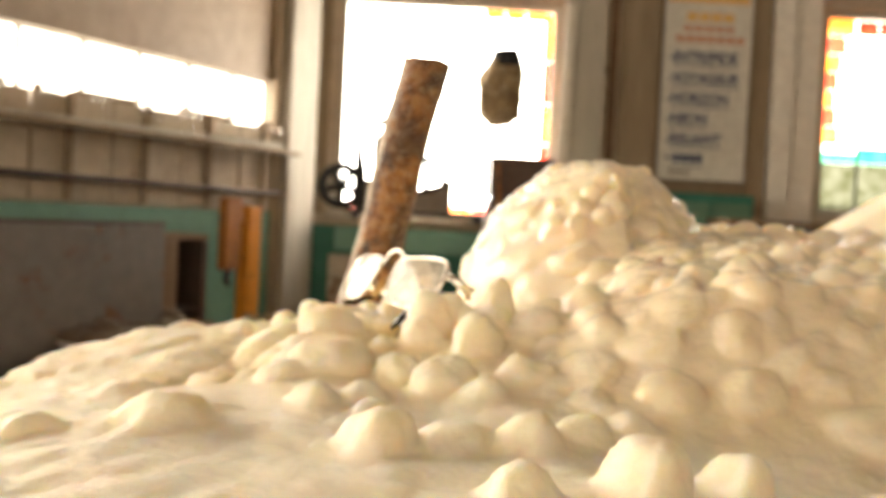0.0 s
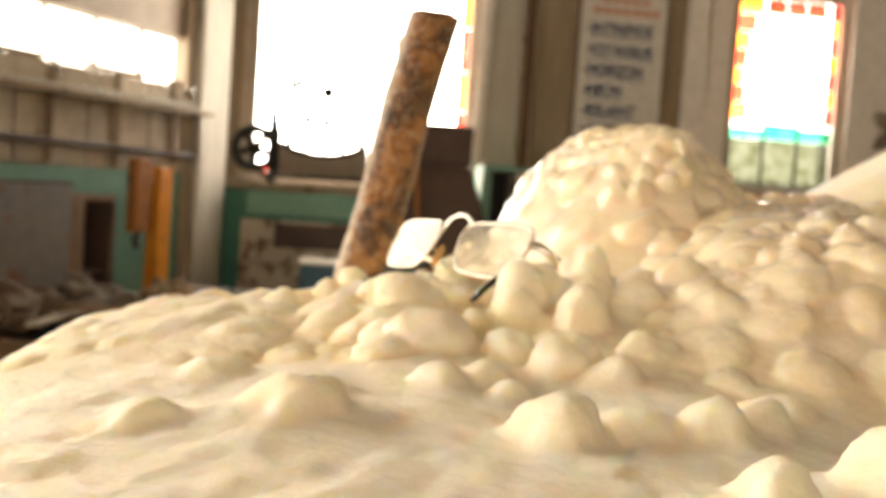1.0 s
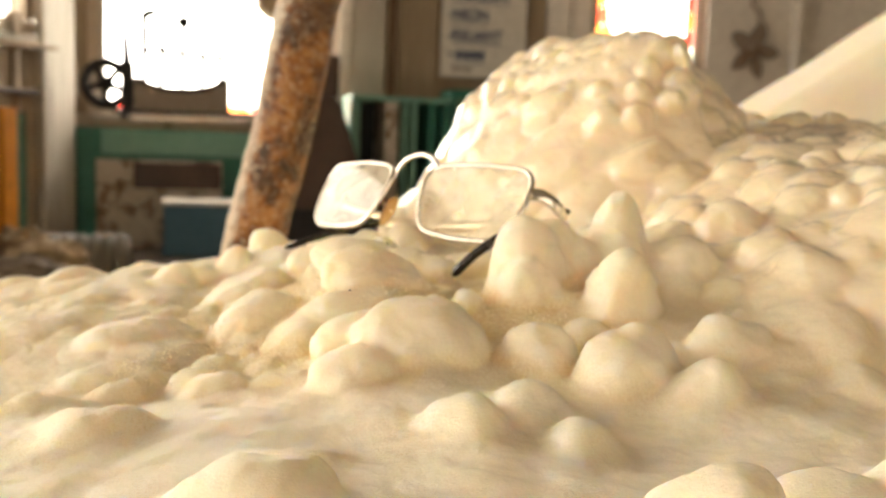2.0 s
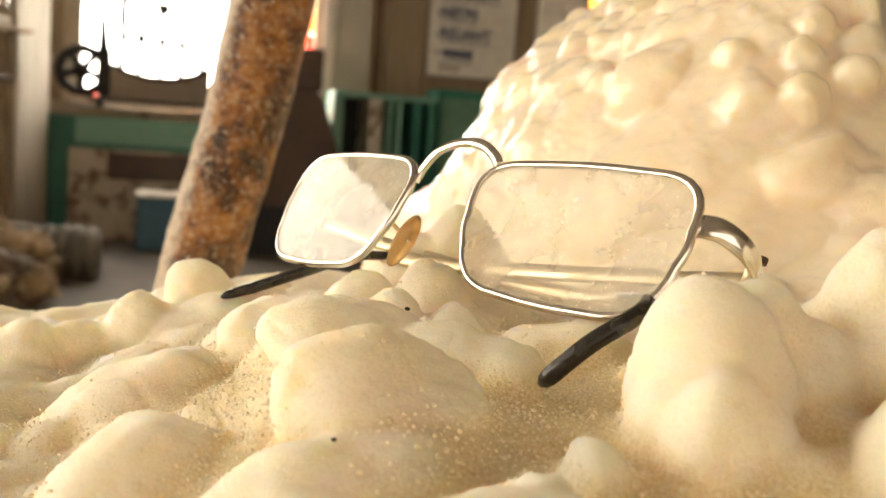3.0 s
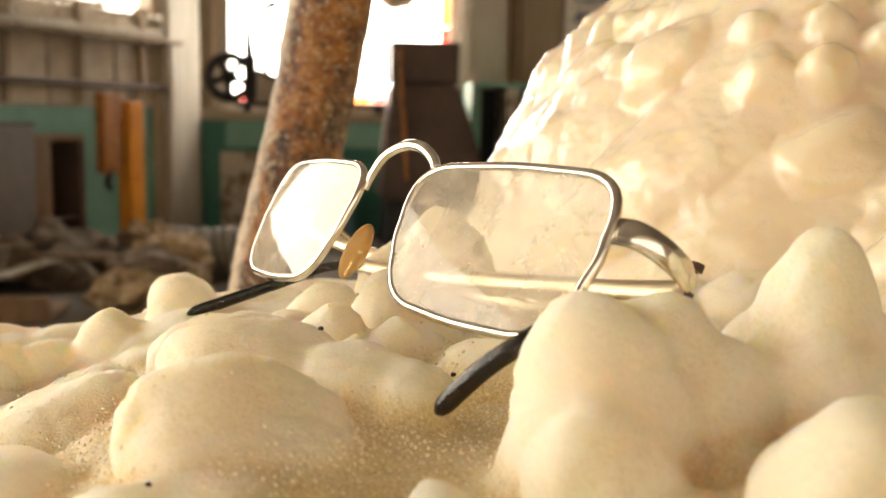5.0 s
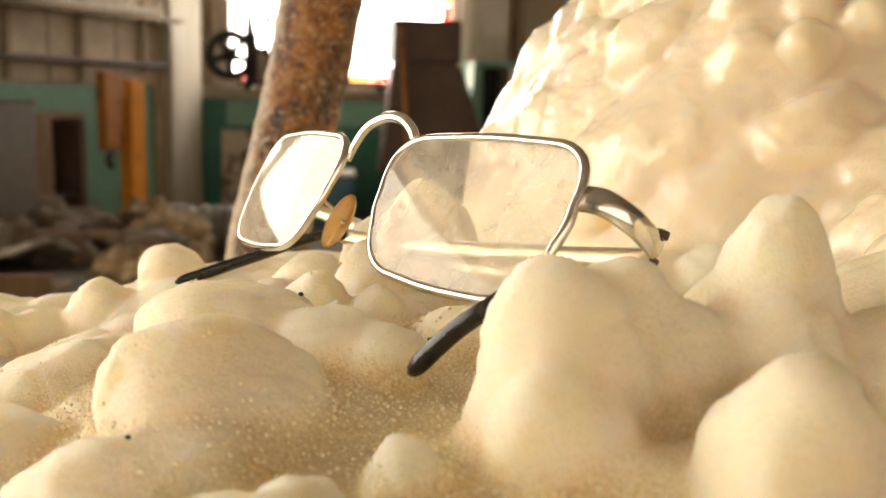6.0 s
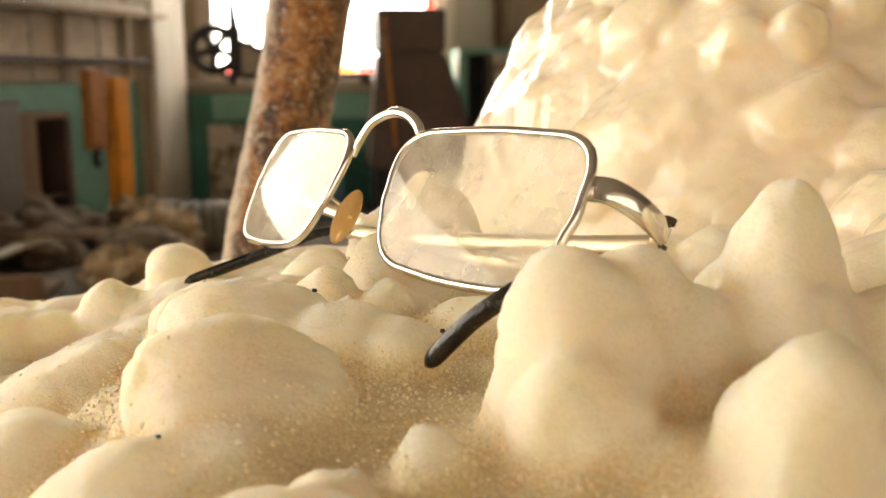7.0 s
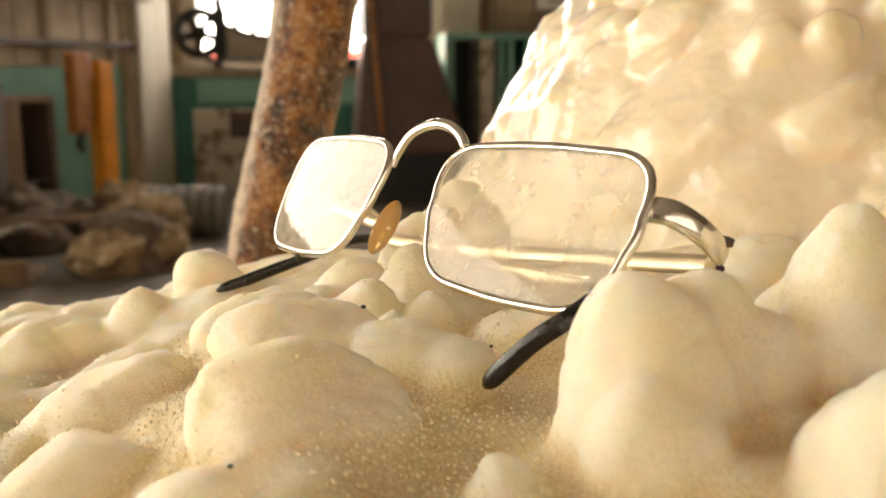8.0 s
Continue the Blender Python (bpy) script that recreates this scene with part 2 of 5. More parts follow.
DAYLIGHT = glow("bright_outdoor_haze", (1.0, 0.92, 0.80), 4.8)
SOUTH_GLOW = glow("south_fill_glow", (1.0, 0.90, 0.76), 0.8)
WESTERLY = glow("bright_western_sky", (1.0, 0.88, 0.72), 4.5)


# ---------------------------------------------------------------- mesh helpers
def finish(name, bm, material, parent=None, label="", smooth=False):
    me = bpy.data.meshes.new(name)
    bmesh.ops.recalc_face_normals(bm, faces=bm.faces)
    bm.to_mesh(me)
    bm.free()
    me.materials.append(material)
    if smooth:
        me.polygons.foreach_set("use_smooth", [True] * len(me.polygons))
    ob = new(name, me)
    if parent:
        ob.parent = parent
    if label:
        ob["label"] = label
    return ob


def part(name, bm, material, parent, label="", smooth=False):
    return finish(name, bm, material, parent, label, smooth)


def box(x0, x1, y0, y1, z0, z1, bev=0.004, m=None, bm=None):
    bm = bm or bmesh.new()
    r = bmesh.ops.create_cube(bm, size=1.0, matrix=Matrix.Translation(((x0 + x1) / 2, (y0 + y1) / 2, (z0 + z1) / 2)) @ Matrix.Diagonal((x1 - x0, y1 - y0, z1 - z0, 1)))
    if bev:
        es = list({e for v in r["verts"] for e in v.link_edges})
        bmesh.ops.bevel(bm, geom=es, offset=bev, segments=2, affect="EDGES", profile=0.6)
    if m is not None:
        bmesh.ops.transform(bm, matrix=m, verts=bm.verts)
    return bm


def tube(pts, rad, sides=10, closed=False, bm=None, flat=None, up=None):
    """A swept rod along pts; rad is a number or one for each point; flat=(a, b) gives an oval section with its long side along up."""
    bm = bm or bmesh.new()
    P = [Vector(q) for q in pts]
    n = len(P)
    T = []
    for i in range(n):
        a, b = (P[i - 1], P[(i + 1) % n]) if closed else (P[max(i - 1, 0)], P[min(i + 1, n - 1)])
        T.append((b - a).normalized())
    ref = Vector(up) if up else Vector((0, 0, 1)) if abs(T[0].z) < 0.9 else Vector((1, 0, 0))
    rings = []
    x = (ref - T[0] * ref.dot(T[0])).normalized()
    for i in range(n):
        x = ((Vector(up) if up else x) - T[i] * (Vector(up) if up else x).dot(T[i])).normalized()
        y = T[i].cross(x)
        r = rad[i] if isinstance(rad, (list, tuple)) else rad
        fa, fb = flat if flat else (1, 1)
        rings.append([bm.verts.new(P[i] + x * (r * fa * math.cos(2 * math.pi * k / sides)) + y * (r * fb * math.sin(2 * math.pi * k / sides))) for k in range(sides)])
    for i in range(n if closed else n - 1):
        A, B = rings[i], rings[(i + 1) % n]
        for k in range(sides):
            bm.faces.new((A[k], A[(k + 1) % sides], B[(k + 1) % sides], B[k]))
    if not closed:
        bm.faces.new(rings[0][::-1])
        bm.faces.new(rings[-1])
    return bm


def curve_pts(ctrl, n=8, closed=False):
    """Catmull-Rom through the control points."""
    C = [Vector(c) for c in ctrl]
    out, L = [], len(C)
    for i in range(L if closed else L - 1):
        if closed:
            a, b, c, d = C[i - 1], C[i], C[(i + 1) % L], C[(i + 2) % L]
        else:
            a, b, c, d = C[max(i - 1, 0)], C[i], C[i + 1], C[min(i + 2, L - 1)]
        for k in range(n):
            t = k / n
            out.append(0.5 * ((2 * b) + (c - a) * t + (2 * a - 5 * b + 4 * c - d) * t * t + (3 * b - a - 3 * c + d) * t ** 3))
    if not closed:
        out.append(C[-1])
    return out


def lathe(profile, sides=24, bm=None):
    bm = bm or bmesh.new()
    rings = [[bm.verts.new((r * math.cos(2 * math.pi * k / sides), r * math.sin(2 * math.pi * k / sides), z)) for k in range(sides)] for r, z in profile]
    for A, B in zip(rings, rings[1:]):
        for k in range(sides):
            bm.faces.new((A[k], A[(k + 1) % sides], B[(k + 1) % sides], B[k]))
    bm.faces.new(rings[0][::-1])
    bm.faces.new(rings[-1])
    return bm


def thing(name, label, category, group="", at=(0, 0, 0)):
    e = new(name)
    e.empty_display_size = 0.05
    e.location = at
    return tagged(e, label, category, group)


def lump_mesh(radius, seed, stretch=(1, 1, 1), rough=0.35, sub=3):
    bm = bmesh.new()
    bmesh.ops.create_icosphere(bm, subdivisions=sub, radius=1.0)
    for v in bm.verts:
        q = v.co.copy()
        k = 1 + rough * noise.noise(q * 1.6 + Vector((seed * 7.1, seed * 3.3, 0))) + rough * 0.5 * noise.noise(q * 4.1 + Vector((0, seed * 5.7, 0)))
        v.co = Vector((q.x * stretch[0], q.y * stretch[1], q.z * stretch[2])) * (radius * k)
    return bm


# ---------------------------------------------------------------- the room
BY = 8.2
W1 = (-0.73, 1.07, 0.98, 2.76)
W2 = (3.25, 4.27, 1.15, 2.84)
HIGH = 3.8

tagged(finish("floor", box(-8, 7.2, -3.2, 8.5, -0.2, 0.0, 0), FLOOR), "dirty brown concrete workshop floor", "floor", kind="structure")
tagged(finish("ceiling", box(-8, 7.2, -3.2, 8.5, HIGH, HIGH + 0.2, 0), CEIL), "dark sooty boarded workshop ceiling", "ceiling", kind="structure")

bm = bmesh.new()
for x0, x1, z0, z1 in ((-1.3, W1[0], 0, HIGH), (W1[0], W1[1], 0, W1[2]), (W1[0], W1[1], W1[3], HIGH), (W1[1], W2[0], 0, HIGH), (W2[0], W2[1], 0, W2[2]), (W2[0], W2[1], W2[3], HIGH), (W2[1], 7.0, 0, HIGH)):
    box(x0, x1, BY, BY + 0.22, z0, z1, 0, bm=bm)
wall_n = tagged(finish("wall_north", bm, PLASTER), "stained grey-brown plaster wall with two windows", "wall", kind="structure")
tagged(finish("wall_east", box(7.0, 7.2, -3.2, 8.42, 0, HIGH, 0), PLASTER), "plain stained plaster wall", "wall", kind="structure")
bm = bmesh.new()
# opening of an added, unseen south window for the fill
SW = (-4.2, 2.2, 1.0, 3.1)
for x0, x1, z0, z1 in ((-8, SW[0], 0, HIGH), (SW[0], SW[1], 0, SW[2]), (SW[0], SW[1], SW[3], HIGH), (SW[1], 7.0, 0, HIGH)):
    box(x0, x1, -3.2, -3.0, z0, z1, 0, bm=bm)
tagged(finish("wall_south", bm, PLASTER), "plain stained plaster wall", "wall", kind="structure")

# slanting west wall: u runs along it from the north corner, w away from the room
LW = Matrix.Translation((-0.95, BY, 0)) @ Matrix.Rotation(math.atan2(-0.88, -0.47), 4, "Z")
LEN = 12.6
STRIP = (0.42, 3.0, 1.50, 1.96)
TALL = (3.07, 9.8, 1.0, 3.4)
bm = bmesh.new()
for a, b, z0, z1 in ((-0.3, STRIP[0], 0, HIGH), (STRIP[0], STRIP[1], 0, STRIP[2]), (STRIP[0], STRIP[1], STRIP[3], HIGH), (STRIP[1], TALL[0], 0, HIGH), (TALL[0], TALL[1], 0, TALL[2]), (TALL[0], TALL[1], TALL[3], HIGH), (TALL[1], LEN, 0, HIGH)):
    box(a, b, -0.16, 0.0, z0, z1, 0, bm=bm)
west = finish("wall_west", bm, UPPER)
west.matrix_world = LW
tagged(west, "beige sheeted workshop wall with a narrow strip window", "wall", kind="structure")

# daylight outside the openings
def backdrop(name, bm, m=None, mtl=None):
    ob = tagged(finish(name, bm, mtl or DAYLIGHT), "blown-out bright daylight outside the windows", "backdrop", kind="structure")
    if m is not None:
        ob.matrix_world = m
    return ob


backdrop("backdrop", box(-2.4, 6.2, 9.4, 9.42, 0.2, 4.4, 0))
backdrop("backdrop", box(0.2, 10.5, -1.02, -1.0, 0.6, 3.6, 0), LW, WESTERLY)
window_lamp("daylight_north", Matrix.Translation((0.17, 8.5, 1.87)) @ pose(0, 0, 0, -90), 1.7, 1.7, 68, (1.0, 0.93, 0.82))
window_lamp("daylight_north_east", Matrix.Translation((3.76, 8.5, 2.0)) @ pose(0, 0, 0, -90), 0.95, 1.5, 36, (1.0, 0.93, 0.82))
# dull glow behind the added south window
backdrop("backdrop", box(-5.5, 3.5, -4.22, -4.2, 0.4, 4.0, 0), None, SOUTH_GLOW)
window_lamp("daylight_west", LW @ Matrix.Translation((5.9, -0.2, 2.2)) @ pose(0, 0, 0, -90, 180, 0), 5.2, 1.8, 1180, WARM)
# unseen fill lamp, added to brighten the sides that face the camera
window_lamp("fill_south", Matrix.Translation((-1.0, -3.25, 2.05)) @ pose(0, 0, 0, 90), 6.2, 2.0, 30, WARM)
w5 = thing("fill_window", "added unseen south window that carries the front fill light", "window")
w5["kind"] = "structure"
for i in range(8):
    part("mullion", box(SW[0] + i * 0.8, SW[0] + 0.04 + i * 0.8, -3.14, -3.06, SW[2] + 0.002, SW[3] - 0.002, 0.003), PALE_WOOD, w5)
part("transom", box(SW[0], SW[1], -3.055, -3.03, 2.0, 2.04, 0.003), PALE_WOOD, w5)

# ---- north wall: windows, boards, sign
def pane(bm_box, material, parent, name="pane"):
    ob = part(name, bm_box, material, parent)
    ob.visible_shadow = False
    return ob


def window_frame(name, W, label):
    x0, x1, z0, z1 = W
    w = thing(name, label, "window", at=(0, 0, 0))
    w["kind"] = "structure"
    for a, b, c, d, n in ((x0, x0 + 0.05, z0, z1, "window_frame"), (x1 - 0.05, x1, z0, z1, "window_frame"), (x0 + 0.052, x1 - 0.052, z1 - 0.05, z1, "window_frame"), (x0 + 0.052, x1 - 0.052, z0, z0 + 0.05, "window_frame")):
        part(n, box(a, b, BY + 0.03, BY + 0.10, c, d, 0.006), PALE_WOOD, w)
    return w


w1 = window_frame("window_1", W1, "large blown-out window bordered with red and orange stained glass")
part("window_sill", box(W1[0] - 0.04, W1[1] + 0.03, BY - 0.07, BY + 0.02, W1[2] - 0.05, W1[2] - 0.004, 0.008), PALE_WOOD, w1)
pane(box(W1[0] + 0.052, W1[1] - 0.13, BY + 0.06, BY + 0.066, W1[2] + 0.10, W1[3] - 0.05, 0), CLEAR, w1)
for i, (z0, z1) in enumerate(((1.02, 1.25), (1.26, 1.62), (1.63, 1.95), (1.96, 2.3), (2.31, 2.70))):
    pane(box(W1[1] - 0.125, W1[1] - 0.055, BY + 0.058, BY + 0.064, z0, z1, 0), (ORANGE_GLASS, RED_GLASS)[i % 2], w1)
for i in range(6):
    x = W1[0] + 0.06 + i * 0.27
    pane(box(x, x + 0.26, BY + 0.058, BY + 0.064, W1[2] + 0.052, W1[2] + 0.095, 0), (RED_GLASS, ORANGE_GLASS)[i % 2], w1)
for i in range(3):
    x = 0.45 + i * 0.17
    pane(box(x, x + 0.16, BY + 0.057, BY + 0.063, W1[3] - 0.13, W1[3] - 0.053, 0), ORANGE_GLASS, w1)
for x in (-0.42, 0.52):
    part("lead_bar", box(x, x + 0.012, BY + 0.05, BY + 0.07, 1.06, 1.75, 0), DARK, w1)
part("lead_bar", box(-0.66, 0.92, BY + 0.05, BY + 0.07, 1.40, 1.412, 0), DARK, w1)

w2 = window_frame("window_2", W2, "tall stained-glass window with red border and green band")
for i in range(7):
    z = 1.75 + i * 0.15
    pane(box(W2[0] + 0.055, W2[0] + 0.055 + (0.13, 0.10, 0.08, 0.10, 0.12, 0.16, 0.22)[i], BY + 0.058, BY + 0.064, z, z + 0.145, 0), (ORANGE_GLASS, RED_GLASS, ORANGE_GLASS, RED_GLASS)[i % 4], w2)
    pane(box(W2[1] - 0.13, W2[1] - 0.055, BY + 0.058, BY + 0.064, z, z + 0.145, 0), (RED_GLASS, ORANGE_GLASS)[i % 2], w2)
for i in range(3):
    pane(box(W2[0] + 0.3 + i * 0.18, W2[0] + 0.47 + i * 0.18, BY + 0.057, BY + 0.063, 2.66, 2.78, 0), RED_GLASS, w2)
for i in range(3):
    x = W2[0] + 0.056 + i * 0.305
    pane(box(x, x + 0.295, BY + 0.058, BY + 0.064, 1.60, (1.68, 1.73, 1.70)[i], 0), GREEN_GLASS, w2)
    pane(box(x, x + 0.295, BY + 0.058, BY + 0.064, 1.201, 1.598, 0), MOSS_GLASS, w2)
    part("lead_bar", box(x - 0.010, x + 0.004, BY + 0.045, BY + 0.075, 1.2, 1.95 if i else 1.6, 0), DARK, w2)

# boards and pilasters nailed to the wall
for x0, x1, z0, z1, mtl, dpt in ((1.09, 1.43, 0.0, HIGH, PALE_WOOD, 0.09), (1.475, 1.545, 0.0, HIGH, TAN_WOOD, 0.02), (1.56, 1.88, 0.0, HIGH, OLD_WOOD, 0.05), (1.885, 2.62, 0.0, HIGH, OLD_WOOD, 0.03), (2.63, 2.80, 0.0, HIGH, OLD_WOOD, 0.06), (2.81, 2.99, 0.0, HIGH, WHITE, 0.10), (3.0, 3.2, 0.0, HIGH, WHITE, 0.07), (-0.97, -0.79, 0.98, HIGH, OLD_WOOD, 0.05)):
    part("board", box(x0, x1, BY - dpt, BY - 0.002, z0, z1, 0.008), mtl, wall_n)
part("white_panel", box(4.30, 6.9, BY - 0.03, BY - 0.002, 0, HIGH, 0.004), WHITE, wall_n)
part("wainscot", box(-0.98, 1.07, BY - 0.025, BY - 0.002, 0.0, 0.88, 0.004), TEAL, wall_n)
part("wainscot_rail", box(-0.70, 0.9, BY - 0.05, BY - 0.027, 0.68, 0.87, 0.004), MINT, wall_n)
# trim strip that has come loose beside the window
trim = tagged(finish("trim", tube(curve_pts([(1.13, BY - 0.12, 2.75), (1.12, BY - 0.12, 2.0), (1.10, BY - 0.13, 1.5), (1.07, BY - 0.16, 1.15), (1.08, BY - 0.15, 1.02)], 6), [0.05] * 18 + [0.04, 0.036, 0.03, 0.022, 0.015, 0.008, 0.003], 8, flat=(1, 0.3), up=(1, 0, 0)), WHITE), "loose white window trim peeling to a point", "trim", kind="structure")

sign = thing("wall_sign", "cream board sign with navy lettered list, hung on wooden boards", "sign")
part("board", box(1.90, 2.62, BY - 0.075, BY - 0.05, 1.39, 3.05, 0.004), SIGN, sign)
for a, b, c, d in ((1.885, 1.90, 1.375, 3.065), (2.62, 2.635, 1.375, 3.065), (1.9, 2.62, 1.375, 1.389), (1.9, 2.62, 3.051, 3.065)):
    part("frame", box(a, b, BY - 0.085, BY - 0.05, c, d, 0.003), PANEL, sign)


def lettering(text, x, z, size, width, material, parent):
    cu = bpy.data.curves.new("lettering", "FONT")
    cu.body, cu.size, cu.extrude, cu.offset = text, size, 0.001, 0.004
    tmp = new("lettering", cu)
    dg = bpy.context.evaluated_depsgraph_get()
    me = bpy.data.meshes.new_from_object(tmp.evaluated_get(dg))
    bpy.data.objects.remove(tmp)
    ob = new("lettering", me)
    me.materials.clear()
    me.materials.append(material)
    wid = max(v.co.x for v in me.vertices)
    ob.matrix_basis = Matrix.Translation((x, BY - 0.078, z)) @ Matrix.Rotation(math.pi / 2, 4, "X") @ Matrix.Diagonal((width / wid, 1, 1, 1))
    ob.parent = parent
    return ob


for text, z, wdt in (("-INTREPIDE", 2.345, 0.56), ("-VOYAGEUR", 2.175, 0.58), ("-HORIZON", 2.01, 0.50), ("-NEON", 1.845, 0.33), ("-RELIANT", 1.68, 0.46)):
    lettering(text, 1.955, z, 0.125, wdt, INK, sign)
    part("rule", box(1.99, 1.955 + wdt, BY - 0.079, BY - 0.076, z - 0.032, z - 0.022, 0), INK, sign)
part("bar", box(1.96, 2.02, BY - 0.079, BY - 0.076, 1.555, 1.575, 0), INK, sign)
for i in range(4):
    part("bar", box(2.03 + i * 0.062, 2.082 + i * 0.062, BY - 0.079, BY - 0.076, 1.53, 1.60, 0), INK, sign)
part("rule", box(2.0, 2.27, BY - 0.079, BY - 0.076, 1.495, 1.505, 0), INK, sign)
for i in range(3):
    part("bar", box(2.0 + i * 0.06, 2.045 + i * 0.06, BY - 0.079, BY - 0.076, 1.43, 1.47, 0), PANEL, sign)
for i in range(7):
    part("bar", box(2.0 + i * 0.082, 2.068 + i * 0.082, BY - 0.079, BY - 0.076, 2.51, 2.56, 0), INK_RED, sign)
for i in range(5):
    part("bar", box(2.06 + i * 0.085, 2.13 + i * 0.085, BY - 0.079, BY - 0.076, 2.60, 2.64, 0), INK_RED, sign)
for i in range(4):
    part("bar", box(2.08 + i * 0.1, 2.165 + i * 0.1, BY - 0.079, BY - 0.076, 2.68, 2.75, 0), INK_OR, sign)
part("bar", box(1.93, 2.59, BY - 0.079, BY - 0.076, 2.83, 2.98, 0), INK_OR, sign)

# wall fan on the white panel
fan = thing("wall_fan", "grey-brown metal fan with broad blades mounted on the white wall", "fan", at=(4.72, BY - 0.05, 1.74))
bm = lathe([(0.07, 0.0), (0.08, 0.04), (0.05, 0.10), (0.02, 0.12)], 20)
bmesh.ops.transform(bm, matrix=Matrix.Rotation(math.pi / 2, 4, "X"), verts=bm.verts)
part("hub", bm, PANEL, fan, smooth=True)
for k in range(5):
    bm = bmesh.new()
    for s in range(7):
        r = 0.05 + 0.20 * s / 6
        hw = 0.02 + 0.05 * math.sin(math.pi * min(1, (s + 1) / 7))
        for e, tw in ((-1, 0.02), (1, -0.02)):
            for th in (0, 0.006):
                bm.verts.new((e * hw, -0.06 + tw + th, r))
    bm.verts.ensure_lookup_table()
    for s in range(6):
        a, b = s * 4, s * 4 + 4
        for i0, i1 in ((0, 2), (3, 1), (1, 0), (2, 3)):
            bm.faces.new([bm.verts[j] for j in (a + i0, a + i1, b + i1, b + i0)])
    bmesh.ops.transform(bm, matrix=Matrix.Rotation(k * math.tau / 5 + 0.3, 4, "Y"), verts=bm.verts)
    part("blade", bm, PANEL, fan)
part("arm", tube(curve_pts([(0.02, -0.02, 0.05), (0.06, -0.03, 0.3), (-0.02, -0.03, 0.42), (0.14, -0.02, 0.60)], 6), 0.018, 8), PANEL, fan, smooth=True)
pipe2 = thing("wall_conduit", "white painted vertical conduit on the wall", "pipe")
part("conduit", tube([(5.15, BY - 0.10, 0.0), (5.15, BY - 0.10, HIGH)], 0.055, 14), WHITE, pipe2, smooth=True)

# ---- under and beside the window: machine, hood, rack, counter
mach = thing("bench_machine", "black cast flywheel machine standing before the window", "machine")
WX0, WZ0 = -0.645, 1.195
bm = bmesh.new()
tube([(WX0 + 0.15 * math.cos(a), BY - 0.3, WZ0 + 0.15 * math.sin(a)) for a in [math.tau * i / 28 for i in range(28)]], 0.034, 8, True, bm)
part("flywheel", bm, DARK, mach, smooth=True)
for k in range(5):
    a = 0.9 + k * math.tau / 5
    part("spoke", tube([(WX0, BY - 0.3, WZ0), (WX0 + 0.145 * math.cos(a), BY - 0.3, WZ0 + 0.145 * math.sin(a))], 0.026, 8), DARK, mach)
part("hub", tube([(WX0, BY - 0.36, WZ0), (WX0, BY - 0.24, WZ0)], 0.055, 14), DARK, mach, smooth=True)
part("body", box(-0.545, -0.455, BY - 0.36, BY - 0.2, 1.022, 1.36, 0.02), DARK, mach)
part("post", tube([(-0.505, BY - 0.28, 1.35), (-0.52, BY - 0.28, 1.62)], [0.036, 0.018], 10), DARK, mach, smooth=True)
# cast bed with a hollowed upper edge, its grey-brown holding the window's glare
bm = bmesh.new()
rim_z = [(-0.452 + 0.677 * k / 20, 1.155 + 0.10 * abs((k - 9.5) / 10.5) ** 2.2) for k in range(21)]
ends = []
for y in (BY - 0.34, BY - 0.24):
    up_ = [bm.verts.new((x, y, z)) for x, z in rim_z]
    dn_ = [bm.verts.new((x, y, 1.022)) for x, z in rim_z]
    ends.append((up_, dn_))
(ua, da), (ub, db) = ends
for k in range(20):
    bm.faces.new((da[k], da[k + 1], ua[k + 1], ua[k]))
    bm.faces.new((db[k + 1], db[k], ub[k], ub[k + 1]))
    bm.faces.new((ua[k], ua[k + 1], ub[k + 1], ub[k]))
    bm.faces.new((da[k + 1], da[k], db[k], db[k + 1]))
for k in (0, 20):
    bm.faces.new((da[k], ua[k], ub[k], db[k]) if k == 0 else (da[k], db[k], ub[k], ua[k]))
part("bed", bm, PANEL, mach)
part("lip", tube([(x, BY - 0.29, z + 0.012) for x, z in rim_z], 0.022, 8), DARK, mach, smooth=True)
part("foot", box(-0.6, 0.55, BY - 0.36, BY - 0.22, 0.985, 1.02, 0.006), DARK, mach)
for x, z, h in ((-0.385, 1.18, 1.73), (-0.265, 1.16, 1.50), (-0.118, 1.15, 1.70), (0.02, 1.15, 1.46), (0.16, 1.2, 1.56)):
    part("upright", tube([(x, BY - 0.28, z), (x + 0.01, BY - 0.28, h)], 0.021, 8), DARK, mach)
part("cross_bar", tube([(-0.385, BY - 0.28, 1.455), (0.17, BY - 0.28, 1.42)], 0.018, 8), DARK, mach)
part("cross_bar", tube([(-0.375, BY - 0.28, 1.715), (-0.30, BY - 0.28, 1.72)], 0.03, 8), DARK, mach)
part("head", box(-0.155, -0.065, BY - 0.315, BY - 0.255, 1.63, 1.71, 0.02), DARK, mach)
for x in (-0.55, 0.42):
    part("bracket", box(x, x + 0.05, BY - 0.34, BY - 0.027, 0.94, 0.984, 0.006), DARK, mach)

blk = thing("hanging_block", "corroded mineral-crusted block hanging on a wire before the window", "block", at=(0.585, BY - 0.25, 2.0))
bm = lump_mesh(0.26, 3, (0.72, 0.6, 1.1), 0.30, 4)
for v in bm.verts:
    v.co.x = max(-0.19, min(0.18, v.co.x))
    v.co.z = max(-0.27, min(0.24, v.co.z))
    v.co += v.co.normalized() * (0.035 * noise.noise(v.co * 9) + 0.022 * noise.noise(v.co * 24))
part("body", bm, CRUST, blk, smooth=True)
part("neck", tube([(0.03, 0, 0.2), (0.02, 0, 0.33)], [0.14, 0.10], 12), DARK, blk)
